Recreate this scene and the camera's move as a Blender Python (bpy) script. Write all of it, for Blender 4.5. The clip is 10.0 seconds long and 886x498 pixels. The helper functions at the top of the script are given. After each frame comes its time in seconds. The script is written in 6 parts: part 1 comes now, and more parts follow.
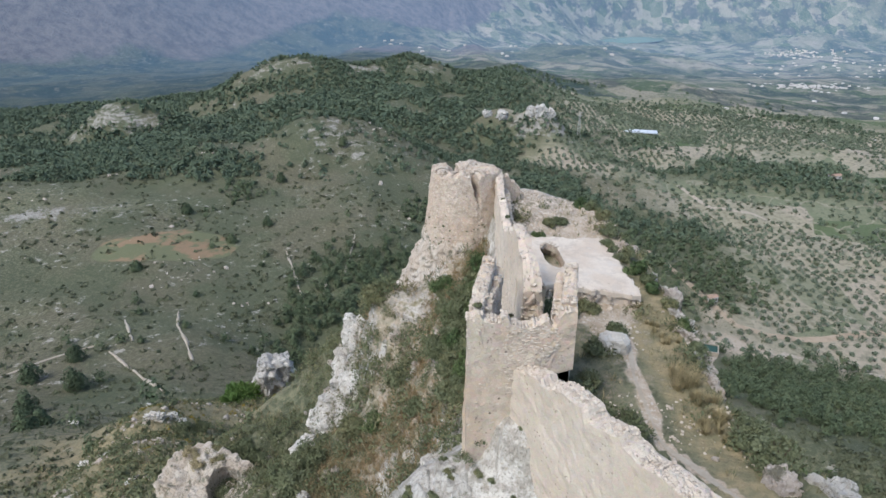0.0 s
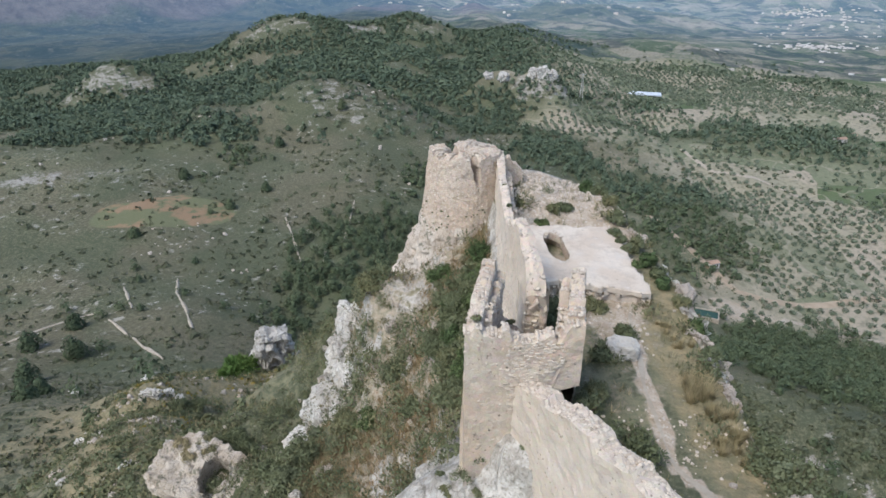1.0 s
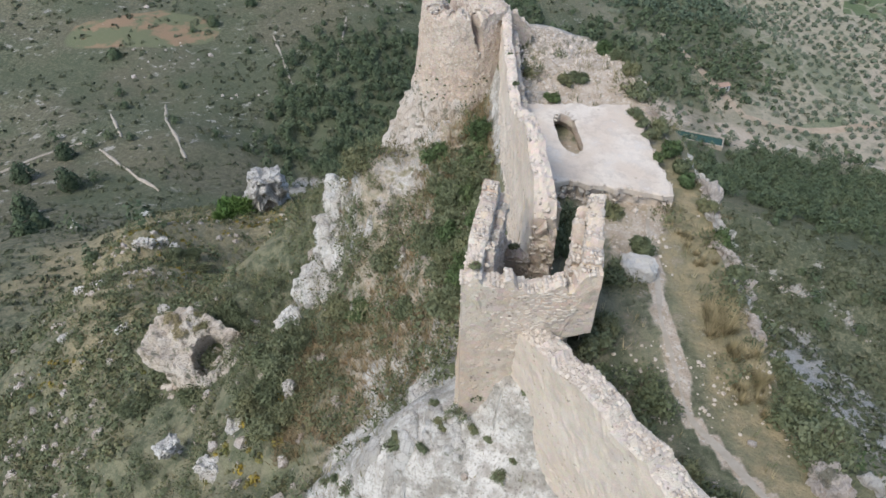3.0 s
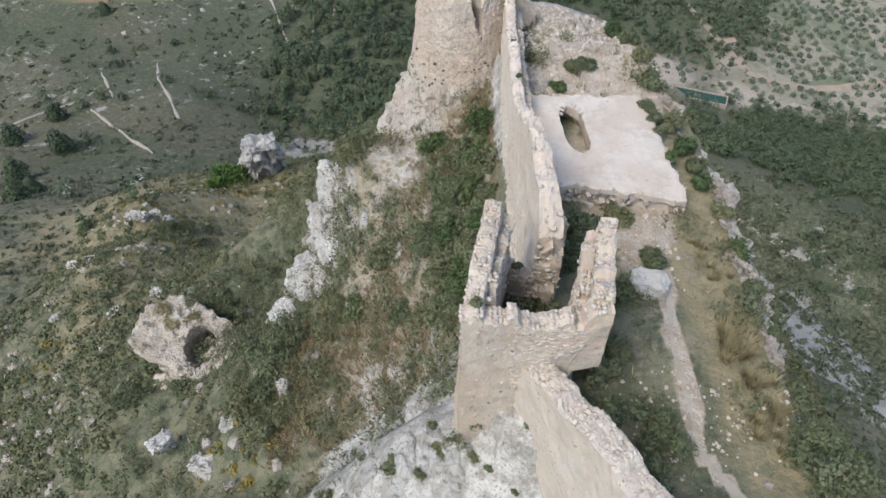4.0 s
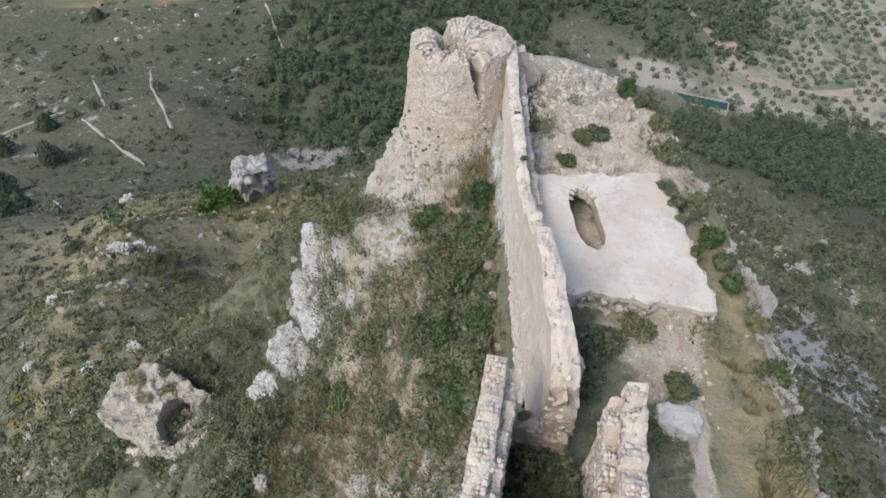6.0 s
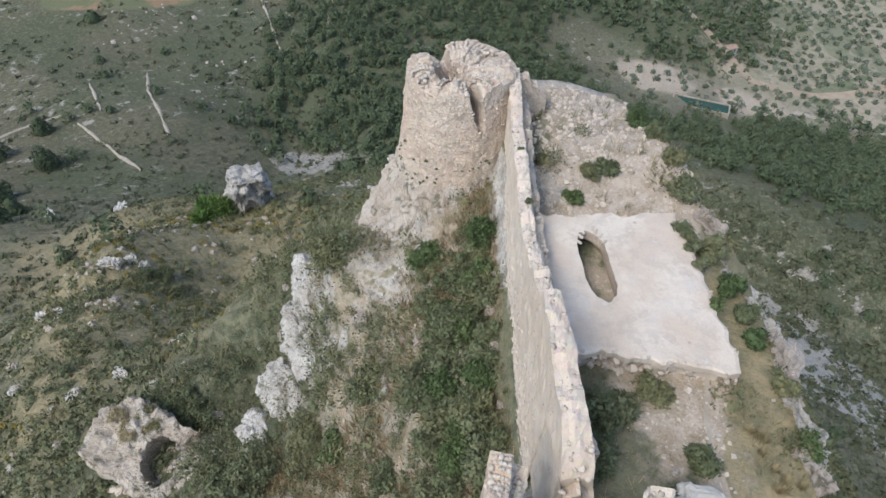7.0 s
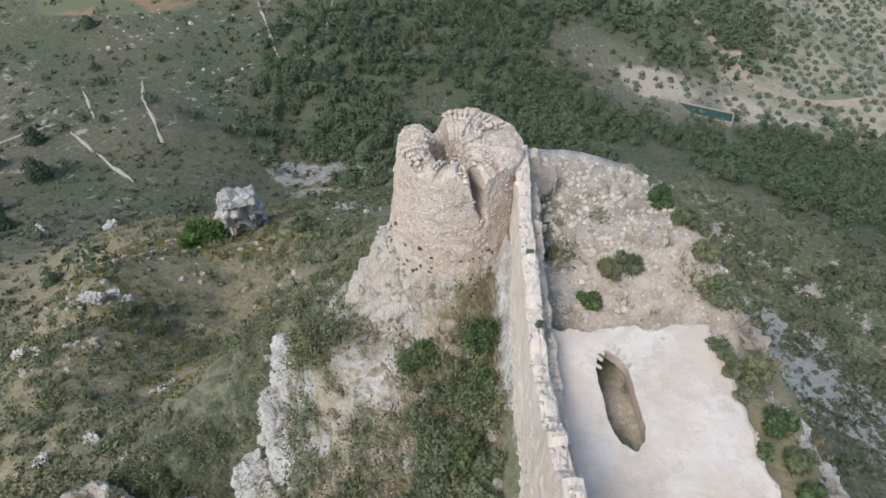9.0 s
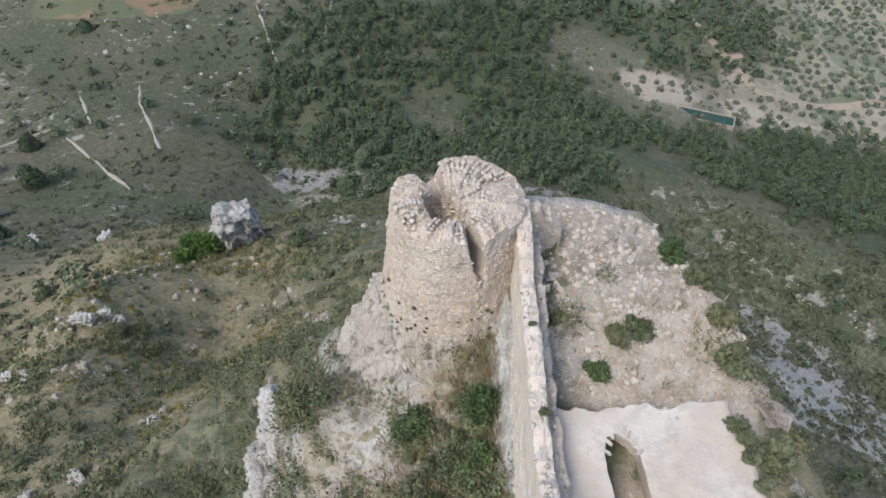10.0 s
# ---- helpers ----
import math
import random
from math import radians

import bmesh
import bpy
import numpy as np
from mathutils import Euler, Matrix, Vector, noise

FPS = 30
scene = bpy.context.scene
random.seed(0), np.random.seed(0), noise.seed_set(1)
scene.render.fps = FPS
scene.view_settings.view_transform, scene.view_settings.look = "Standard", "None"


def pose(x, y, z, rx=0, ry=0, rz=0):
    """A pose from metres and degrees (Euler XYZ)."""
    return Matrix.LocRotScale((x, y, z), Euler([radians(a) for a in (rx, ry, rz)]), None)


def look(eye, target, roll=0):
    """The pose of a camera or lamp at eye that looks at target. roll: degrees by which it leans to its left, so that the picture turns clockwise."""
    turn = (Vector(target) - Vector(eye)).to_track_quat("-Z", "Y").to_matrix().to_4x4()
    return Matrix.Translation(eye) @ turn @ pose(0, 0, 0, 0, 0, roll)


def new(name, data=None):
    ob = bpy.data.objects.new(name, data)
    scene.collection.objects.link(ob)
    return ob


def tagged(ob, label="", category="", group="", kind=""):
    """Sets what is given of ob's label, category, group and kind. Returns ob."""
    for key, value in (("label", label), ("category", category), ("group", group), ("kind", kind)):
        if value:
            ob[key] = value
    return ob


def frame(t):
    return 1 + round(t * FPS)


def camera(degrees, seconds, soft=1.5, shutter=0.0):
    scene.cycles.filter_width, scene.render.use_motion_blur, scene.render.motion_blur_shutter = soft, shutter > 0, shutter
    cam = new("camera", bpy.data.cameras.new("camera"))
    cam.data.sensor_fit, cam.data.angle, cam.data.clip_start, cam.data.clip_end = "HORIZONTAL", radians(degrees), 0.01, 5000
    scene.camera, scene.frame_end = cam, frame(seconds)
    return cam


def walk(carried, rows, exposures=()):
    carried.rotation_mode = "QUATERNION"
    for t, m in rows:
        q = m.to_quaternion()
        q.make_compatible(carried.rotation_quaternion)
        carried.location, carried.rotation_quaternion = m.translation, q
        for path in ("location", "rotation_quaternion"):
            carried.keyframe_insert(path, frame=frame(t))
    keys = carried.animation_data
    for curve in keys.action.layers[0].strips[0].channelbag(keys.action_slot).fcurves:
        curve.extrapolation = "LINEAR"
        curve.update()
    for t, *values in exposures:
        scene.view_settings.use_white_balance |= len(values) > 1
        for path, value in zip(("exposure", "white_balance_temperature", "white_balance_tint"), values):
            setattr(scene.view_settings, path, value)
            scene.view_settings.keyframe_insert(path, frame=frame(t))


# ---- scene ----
cam = camera(68.7, 10.0, 1.6)
METRES, EYE, TILT, LEAN, TURN = 28.0, 16.33, -32.0, 5.35, 0.7
ROWS = [
    (0.0, 0.0, 0.0, 0.0, -0.71, 7.56, -5.33),
    (0.5, 0.0023, 0.0388, 0.0319, -0.68, 6.04, -5.35),
    (1.0, 0.0013, 0.0757, 0.0676, -0.65, 4.27, -5.33),
    (1.5, 0.0012, 0.1124, 0.1033, -0.67, 1.4, -5.33),
    (2.0, 0.0004, 0.1471, 0.1396, -0.66, -2.79, -5.35),
    (2.5, -0.0008, 0.184, 0.1708, -0.67, -7.45, -5.33),
    (3.0, -0.0029, 0.2203, 0.2007, -0.74, -11.67, -5.32),
    (3.2, -0.0037, 0.235, 0.2135, -0.76, -13.3, -5.32),
    (4.3, -0.0084, 0.3177, 0.284, -0.86, -15.59, -5.29),
    (4.5, -0.0092, 0.3327, 0.2966, -0.87, -15.6, -5.29),
    (5.0, -0.009, 0.372, 0.329, -0.93, -15.64, -5.28),
    (5.5, -0.0093, 0.4155, 0.3557, -0.97, -15.65, -5.27),
    (7.0, -0.0103, 0.5467, 0.4247, -1.05, -15.68, -5.27),
    (7.5, -0.0109, 0.5914, 0.447, -1.04, -15.67, -5.3),
    (8.0, -0.0113, 0.6351, 0.4709, -1.02, -15.66, -5.36),
    (8.5, -0.0115, 0.6765, 0.4989, -1.0, -15.68, -5.4),
    (9.0, -0.0109, 0.7184, 0.5282, -1.02, -15.69, -5.42),
    (9.5, -0.0103, 0.7602, 0.5578, -1.04, -15.7, -5.42),
    (10.0, -0.0101, 0.8005, 0.5894, -1.03, -15.71, -5.42),
]
LEVEL = pose(0, 0, EYE, TILT, 0, 0) @ pose(0, 0, 0, 0, LEAN, TURN)
walk(cam, [(t, LEVEL @ pose(METRES * x, METRES * y, METRES * z, 90 + pitch, roll, yaw)) for t, x, y, z, yaw, pitch, roll in ROWS], [(0.0, 0.77), (10.0, 0.77)])


# ---- light: a high overcast ----
SUN_HEIGHT, SUN_TURN = 54.0, 225.0
world = bpy.data.worlds.new("overcast")
scene.world = world
world.use_nodes = True
wn = world.node_tree
sky = wn.nodes.new("ShaderNodeTexSky")
sky.sky_type = "NISHITA"
sky.sun_disc = False
sky.sun_elevation, sky.sun_rotation = radians(SUN_HEIGHT), radians(SUN_TURN)
sky.air_density, sky.dust_density, sky.ozone_density = 1.0, 1.5, 1.0
wn.links.new(sky.outputs[0], wn.nodes["Background"].inputs[0])
wn.nodes["Background"].inputs[1].default_value = 0.15
sun_data = bpy.data.lights.new("sun", "SUN")
sun_data.energy, sun_data.angle, sun_data.color = 1.5, radians(24), (1.0, 0.97, 0.90)
sun = new("sun", sun_data)
toward = Vector((math.sin(radians(SUN_TURN)) * math.cos(radians(SUN_HEIGHT)), math.cos(radians(SUN_TURN)) * math.cos(radians(SUN_HEIGHT)), math.sin(radians(SUN_HEIGHT))))
sun.matrix_world = look(toward * 300, (0, 0, 0))


# ---- materials ----
class Nodes:
    """A node material, put together step by step."""

    def __init__(self, name, rough=0.9):
        self.mat = bpy.data.materials.new(name)
        self.mat.use_nodes = True
        self.t = self.mat.node_tree
        self.bsdf = self.t.nodes["Principled BSDF"]
        self.bsdf.inputs["Roughness"].default_value = rough
        self.bsdf.inputs["Specular IOR Level"].default_value = 0.2
        self.where = self.t.nodes.new("ShaderNodeNewGeometry").outputs["Position"]

    def link(self, a, b):
        self.t.links.new(a, b)

    def noise(self, scale, detail=4, rough=0.55, stretch=None):
        n = self.t.nodes.new("ShaderNodeTexNoise")
        n.inputs["Scale"].default_value, n.inputs["Detail"].default_value, n.inputs["Roughness"].default_value = scale, detail, rough
        src = self.where
        if stretch:
            m = self.t.nodes.new("ShaderNodeMapping")
            m.inputs["Scale"].default_value = stretch
            self.link(src, m.inputs[0])
            src = m.outputs[0]
        self.link(src, n.inputs["Vector"])
        return n.outputs["Fac"]

    def cells(self, scale, feature="F1", stretch=None, out="Distance"):
        n = self.t.nodes.new("ShaderNodeTexVoronoi")
        n.feature = feature
        n.inputs["Scale"].default_value = scale
        src = self.where
        if stretch:
            m = self.t.nodes.new("ShaderNodeMapping")
            m.inputs["Scale"].default_value = stretch
            self.link(src, m.inputs[0])
            src = m.outputs[0]
        self.link(src, n.inputs["Vector"])
        return n.outputs[out]

    def step(self, fac, lo, hi):
        n = self.t.nodes.new("ShaderNodeMapRange")
        n.interpolation_type = "SMOOTHSTEP"
        n.inputs["From Min"].default_value, n.inputs["From Max"].default_value = lo, hi
        self.link(fac, n.inputs["Value"])
        return n.outputs[0]

    def math(self, op, a, b):
        n = self.t.nodes.new("ShaderNodeMath")
        n.operation = op
        for s, v in zip(n.inputs, (a, b)):
            if isinstance(v, (int, float)):
                s.default_value = v
            else:
                self.link(v, s)
        return n.outputs[0]

    def mix(self, fac, a, b, blend="MIX"):
        n = self.t.nodes.new("ShaderNodeMix")
        n.data_type, n.blend_type = "RGBA", blend
        for s, v in ((n.inputs[0], fac), (n.inputs[6], a), (n.inputs[7], b)):
            if isinstance(v, tuple):
                s.default_value = (*v, 1)
            elif isinstance(v, (int, float)):
                s.default_value = v
            else:
                self.link(v, s)
        return n.outputs[2]

    def attribute(self, name):
        n = self.t.nodes.new("ShaderNodeAttribute")
        n.attribute_name = name
        sep = self.t.nodes.new("ShaderNodeSeparateColor")
        self.link(n.outputs["Color"], sep.inputs[0])
        return (*sep.outputs, n.outputs["Alpha"])

    def island(self):
        return self.t.nodes.new("ShaderNodeNewGeometry").outputs["Random Per Island"]

    def piece(self):
        return self.t.nodes.new("ShaderNodeObjectInfo").outputs["Random"]

    def upward(self):
        n = self.t.nodes.new("ShaderNodeSeparateXYZ")
        self.link(self.t.nodes.new("ShaderNodeNewGeometry").outputs["True Normal"], n.inputs[0])
        return n.outputs[2]

    def bump(self, height, strength=0.5, distance=0.05):
        n = self.t.nodes.new("ShaderNodeBump")
        n.inputs["Strength"].default_value, n.inputs["Distance"].default_value = strength, distance
        self.link(height, n.inputs["Height"])
        self.link(n.outputs[0], self.bsdf.inputs["Normal"])

    def done(self, colour):
        self.link(colour, self.bsdf.inputs["Base Color"])
        return self.mat


def masonry_material(name, light, dark, warm, stone_scale=4.5, joints=0.35):
    m = Nodes(name, 0.92)
    big, mid, fine = m.noise(0.35, 4), m.noise(1.7, 5), m.noise(14, 5, 0.65)
    c = m.mix(m.step(big, 0.35, 0.68), light, warm)
    c = m.mix(m.step(mid, 0.42, 0.72), c, dark)
    edge = m.cells(stone_scale, "DISTANCE_TO_EDGE", (1, 1, 1.25))
    tint = m.cells(stone_scale, "F1", (1, 1, 1.25), "Color")
    c = m.mix(0.10, c, tint, "SOFT_LIGHT")
    joint = m.math("MULTIPLY", m.step(edge, 0.10, 0.02), joints)
    c = m.mix(joint, c, dark)
    c = m.mix(m.step(fine, 0.30, 0.75), m.mix(0.35, c, dark), c)
    # flat dark spots: the shade inside small holes, put into the colour
    pit_shade = m.math("MULTIPLY", m.step(m.cells(1.9), 0.12, 0.08), m.step(m.noise(0.5, 2), 0.45, 0.55))
    c = m.mix(pit_shade, c, (0.10, 0.085, 0.07))
    grain = m.noise(26, 4, 0.65)
    c = m.mix(m.math("MULTIPLY", m.step(grain, 0.52, 0.64), 0.45), c, dark)
    c = m.mix(m.math("MULTIPLY", m.step(grain, 0.46, 0.36), 0.35), c, (0.62, 0.56, 0.48))
    # finer spots of hole shade, again colour only with no relief
    hole_shade = m.math("MULTIPLY", m.step(m.cells(4.3), 0.20, 0.11), m.step(m.noise(0.8, 3), 0.42, 0.6))
    c = m.mix(m.math("MULTIPLY", hole_shade, 0.8), c, (0.15, 0.125, 0.10))
    streak = m.step(m.noise(1.2, 4, 0.6, (1.6, 1.6, 0.12)), 0.52, 0.74)
    c = m.mix(m.math("MULTIPLY", streak, 0.3), c, dark)
    m.bump(m.math("ADD", m.math("MULTIPLY", m.step(edge, 0.0, 0.18), joints), m.math("MULTIPLY", fine, 0.6)), 0.7, 0.05)
    return m.done(c)


def stone_material(name, a, b, c3):
    m = Nodes(name, 0.92)
    fine = m.noise(9, 5, 0.65)
    r = m.math("FRACT", m.math("ADD", m.piece(), m.island()), 0.0)
    c = m.mix(m.step(r, 0.1, 0.75), a, b)
    c = m.mix(m.step(r, 0.7, 1.0), c, c3)
    c = m.mix(m.math("MULTIPLY", m.step(fine, 0.42, 0.72), 0.5), c, c3)
    m.bump(fine, 0.6, 0.03)
    return m.done(c)


def limestone_material(name, pale=(0.66, 0.64, 0.595), grey=(0.54, 0.505, 0.45), stain=(0.37, 0.32, 0.265)):
    m = Nodes(name, 0.92)
    big, mid, fine = m.noise(0.6, 5), m.noise(2.6, 7, 0.68, (1, 1, 0.55)), m.noise(14, 6, 0.72)
    c = m.mix(m.step(big, 0.4, 0.62), pale, grey)
    c = m.mix(m.math("MULTIPLY", m.step(mid, 0.53, 0.63), 0.55), c, stain)
    crack = m.cells(1.9, "DISTANCE_TO_EDGE", (1, 1, 0.4))
    c = m.mix(m.math("MULTIPLY", m.step(crack, 0.05, 0.0), 0.35), c, (0.16, 0.14, 0.12))
    c = m.mix(m.math("MULTIPLY", m.step(fine, 0.54, 0.66), 0.45), c, (0.25, 0.23, 0.195))
    moss = m.math("MULTIPLY", m.step(m.noise(1.3, 6, 0.7), 0.55, 0.63), 0.75)
    c = m.mix(moss, c, (0.13, 0.135, 0.09))
    m.bump(m.math("ADD", m.math("MULTIPLY", mid, 2.0), fine), 0.9, 0.16)
    return m.done(c)


def leaf_material(name, *colours, deep=0.65):
    """Leaves whose plants differ (by tint) and whose sprigs differ a little among themselves."""
    m = Nodes(name, 0.75)
    tint, _, _, _ = m.attribute("tint")
    c = colours[0]
    for k, other in enumerate(colours[1:], 1):
        edge = k / len(colours)
        c = m.mix(m.step(tint, edge - 0.12, edge + 0.12), c, other)
    r = m.island()
    c = m.mix(m.math("MULTIPLY", m.step(r, 0.55, 0.0), deep), c, tuple(0.3 * v for v in colours[0]))
    c = m.mix(m.math("MULTIPLY", m.step(r, 0.6, 1.0), 0.18), c, tuple(min(1.5 * v, 0.5) for v in colours[-2]))
    m.bsdf.inputs["Specular IOR Level"].default_value = 0.12
    return m.done(c)


def plain_material(name, a, b, scale=3.0, rough=0.85, bump=0.3):
    m = Nodes(name, rough)
    n, f = m.noise(scale, 4), m.noise(scale * 8, 4)
    c = m.mix(m.step(n, 0.3, 0.7), a, b)
    c = m.mix(m.math("MULTIPLY", m.step(f, 0.4, 0.7), 0.4), c, b)
    m.bump(f, bump, 0.02)
    return m.done(c)


def ground_material(name="hillside", far=False):
    m = Nodes(name, 0.95)
    rock, scrub, bare, field = m.attribute("cover")
    plots, cliff, wood, distant = m.attribute("use")
    n0, n1, n2, n3, n4 = m.noise(0.11, 6, 0.72), m.noise(0.035, 5), m.noise(0.28, 5, 0.6), m.noise(1.6, 5, 0.65), m.noise(9, 4, 0.7)
    dry, olive, dark = (0.180, 0.165, 0.108), (0.120, 0.130, 0.080), (0.068, 0.080, 0.048)
    c = m.mix(m.step(n2, 0.36, 0.64), dry, olive)
    c = m.mix(m.step(m.math("ADD", n3, m.math("MULTIPLY", scrub, 0.35)), 0.52, 0.74), c, dark)
    c = m.mix(m.math("MULTIPLY", m.step(n0, 0.50, 0.60), 0.55), c, dark)
    c = m.mix(m.math("MULTIPLY", m.step(n1, 0.48, 0.66), 0.35), c, (0.12, 0.108, 0.070))
    n5 = m.noise(0.75, 7, 0.72)
    c = m.mix(m.math("MULTIPLY", m.step(n5, 0.50, 0.58), m.math("SUBTRACT", 0.65, m.math("MULTIPLY", m.step(scrub, 0.3, 1.1), 0.45))), c, (0.205, 0.195, 0.122))
    c = m.mix(m.math("MULTIPLY", m.step(n5, 0.49, 0.41), 0.75), c, (0.066, 0.077, 0.045))
    straw = m.mix(m.step(n3, 0.35, 0.62), (0.32, 0.26, 0.155), (0.19, 0.175, 0.105))
    c = m.mix(m.math("MULTIPLY", m.step(scrub, -0.1, -0.8), 0.85), c, straw)
    # the open hillside below the spur: brown thyme heath, dry grass and weathered ledges
    heath, ledges = m.noise(0.018, 6, 0.6), m.noise(0.22, 7, 0.72, (1, 1, 2.5))
    c = m.mix(m.math("MULTIPLY", m.math("MULTIPLY", distant, m.step(heath, 0.46, 0.58)), 0.5), c, m.mix(m.step(n5, 0.42, 0.6), (0.100, 0.088, 0.062), (0.165, 0.145, 0.098)))
    c = m.mix(m.math("MULTIPLY", m.math("MULTIPLY", distant, m.step(ledges, 0.575, 0.64)), m.math("MULTIPLY", m.step(m.noise(0.03, 4, 0.6), 0.45, 0.58), 0.8)), c, (0.36, 0.34, 0.30))
    # valley plots: each its own soil and crop, with terrace banks between
    cell = m.cells(0.016, "F1", None, "Color")
    sep = m.t.nodes.new("ShaderNodeSeparateColor")
    m.link(cell, sep.inputs[0])
    crop = m.mix(m.step(sep.outputs[0], 0.25, 0.75), (0.15, 0.17, 0.105), (0.29, 0.265, 0.195))
    crop = m.mix(m.step(sep.outputs[1], 0.70, 0.85), crop, (0.075, 0.110, 0.050))
    crop = m.mix(m.step(sep.outputs[2], 0.80, 0.95), crop, (0.33, 0.29, 0.225))
    crop = m.mix(m.math("MULTIPLY", m.step(n2, 0.45, 0.65), 0.5), crop, (0.085, 0.100, 0.060))
    xyz = m.t.nodes.new("ShaderNodeSeparateXYZ")
    m.link(m.where, xyz.inputs[0])
    bank = m.math("FRACT", m.math("ADD", m.math("MULTIPLY", xyz.outputs[2], 0.30), m.math("MULTIPLY", n1, 3.0)), 0.0)
    crop = m.mix(m.math("MULTIPLY", m.step(bank, 0.80, 0.95), 0.55), crop, (0.34, 0.30, 0.235))
    c = m.mix(plots, c, crop)
    c = m.mix(m.math("MULTIPLY", wood, 0.85), c, m.mix(m.step(n0, 0.4, 0.6), (0.072, 0.088, 0.048), (0.098, 0.108, 0.062)))
    soil = m.mix(m.step(n3, 0.35, 0.65), (0.46, 0.395, 0.325), (0.35, 0.285, 0.215))
    soil = m.mix(m.math("MULTIPLY", m.step(n5, 0.49, 0.62), 0.6), soil, (0.25, 0.205, 0.13))
    soil = m.mix(m.math("MULTIPLY", m.step(m.noise(6.5, 3, 0.6), 0.57, 0.64), 0.75), soil, (0.50, 0.46, 0.40))
    c = m.mix(m.step(m.math("ADD", bare, m.math("MULTIPLY", m.math("SUBTRACT", n3, 0.5), 0.9)), 0.35, 0.65), c, soil)
    stone = m.mix(m.step(n3, 0.38, 0.66), (0.52, 0.50, 0.46), (0.30, 0.275, 0.24))
    stone = m.mix(m.math("MULTIPLY", m.step(n5, 0.50, 0.42), 0.5), stone, (0.19, 0.18, 0.15))
    stone = m.mix(m.math("MULTIPLY", m.step(n4, 0.5, 0.7), 0.6), stone, (0.15, 0.14, 0.115))
    # distance haze put into the colour: stone turns greyer and darker farther out
    stone = m.mix(m.math("MULTIPLY", distant, 0.9), stone, m.mix(m.step(n5, 0.42, 0.58), (0.31, 0.30, 0.27), (0.185, 0.175, 0.15)))
    lumps = m.math("ADD", m.math("MULTIPLY", m.math("SUBTRACT", n2, 0.5), 0.9), m.math("MULTIPLY", m.math("SUBTRACT", n0, 0.5), 1.1))
    strata = m.noise(1.0, 6, 0.7, (0.05, 0.05, 0.55))
    lumps = m.math("ADD", lumps, m.math("MULTIPLY", m.math("SUBTRACT", strata, 0.5), 1.1))
    rk = m.math("ADD", rock, m.math("ADD", m.math("MULTIPLY", m.math("SUBTRACT", n3, 0.5), 1.0), lumps))
    c = m.mix(m.step(rk, 0.42, 0.60), c, stone)
    c = m.mix(m.step(field, 0.35, 0.6), c, m.mix(m.step(m.noise(0.05, 5, 0.6), 0.46, 0.54), (0.235, 0.16, 0.10), (0.125, 0.135, 0.075)))
    c = m.mix(m.math("MULTIPLY", m.step(n4, 0.52, 0.72), 0.45), c, (0.065, 0.062, 0.042))
    c = m.mix(m.math("MULTIPLY", m.step(m.noise(5.5, 5, 0.7), 0.56, 0.68), 0.5), c, (0.30, 0.26, 0.19))
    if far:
        # air haze in the far land's colour: bluish base, blue emission growing with distance
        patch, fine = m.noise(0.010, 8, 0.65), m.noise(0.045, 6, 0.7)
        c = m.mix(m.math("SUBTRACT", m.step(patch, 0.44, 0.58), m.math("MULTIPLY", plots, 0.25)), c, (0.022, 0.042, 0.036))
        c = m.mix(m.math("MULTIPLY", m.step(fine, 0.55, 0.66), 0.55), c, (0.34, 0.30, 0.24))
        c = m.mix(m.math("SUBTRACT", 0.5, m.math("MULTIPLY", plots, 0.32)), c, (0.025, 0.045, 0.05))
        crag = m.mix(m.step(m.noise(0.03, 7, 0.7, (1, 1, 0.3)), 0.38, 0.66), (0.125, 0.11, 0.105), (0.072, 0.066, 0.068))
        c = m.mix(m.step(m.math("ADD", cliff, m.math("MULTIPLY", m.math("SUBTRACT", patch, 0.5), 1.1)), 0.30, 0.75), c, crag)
        haze_glow = m.step(xyz.outputs[1], 500, 3400)
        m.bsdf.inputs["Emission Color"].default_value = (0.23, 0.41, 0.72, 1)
        m.link(m.math("MULTIPLY", haze_glow, 0.20), m.bsdf.inputs["Emission Strength"])
        m.bump(m.noise(0.02, 7, 0.65), 0.7, 25.0)
        return m.done(c)
    m.bump(m.math("ADD", m.math("MULTIPLY", n3, 1.0), m.math("ADD", m.math("MULTIPLY", n4, 0.35), m.math("MULTIPLY", n0, 3.0))), 0.7, 0.25)
    return m.done(c)


def terrace_material():
    m = Nodes("lime_concrete", 0.92)
    big, mid, fine = m.noise(0.35, 5, 0.6), m.noise(1.6, 7, 0.7), m.noise(16, 5, 0.7)
    c = m.mix(m.step(big, 0.40, 0.60), (0.61, 0.545, 0.465), (0.54, 0.455, 0.37))
    c = m.mix(m.math("MULTIPLY", m.step(mid, 0.46, 0.62), 0.75), c, (0.45, 0.385, 0.32))
    c = m.mix(m.math("MULTIPLY", m.step(m.noise(0.8, 7, 0.72), 0.54, 0.66), 0.65), c, (0.62, 0.58, 0.53))
    c = m.mix(m.math("MULTIPLY", m.step(fine, 0.50, 0.70), 0.4), c, (0.38, 0.33, 0.275))
    spots = m.math("MULTIPLY", m.step(m.cells(0.9), 0.10, 0.03), 0.7)
    c = m.mix(spots, c, (0.33, 0.28, 0.22))
    m.bump(m.math("ADD", mid, m.math("MULTIPLY", fine, 0.5)), 0.7, 0.05)
    return m.done(c)


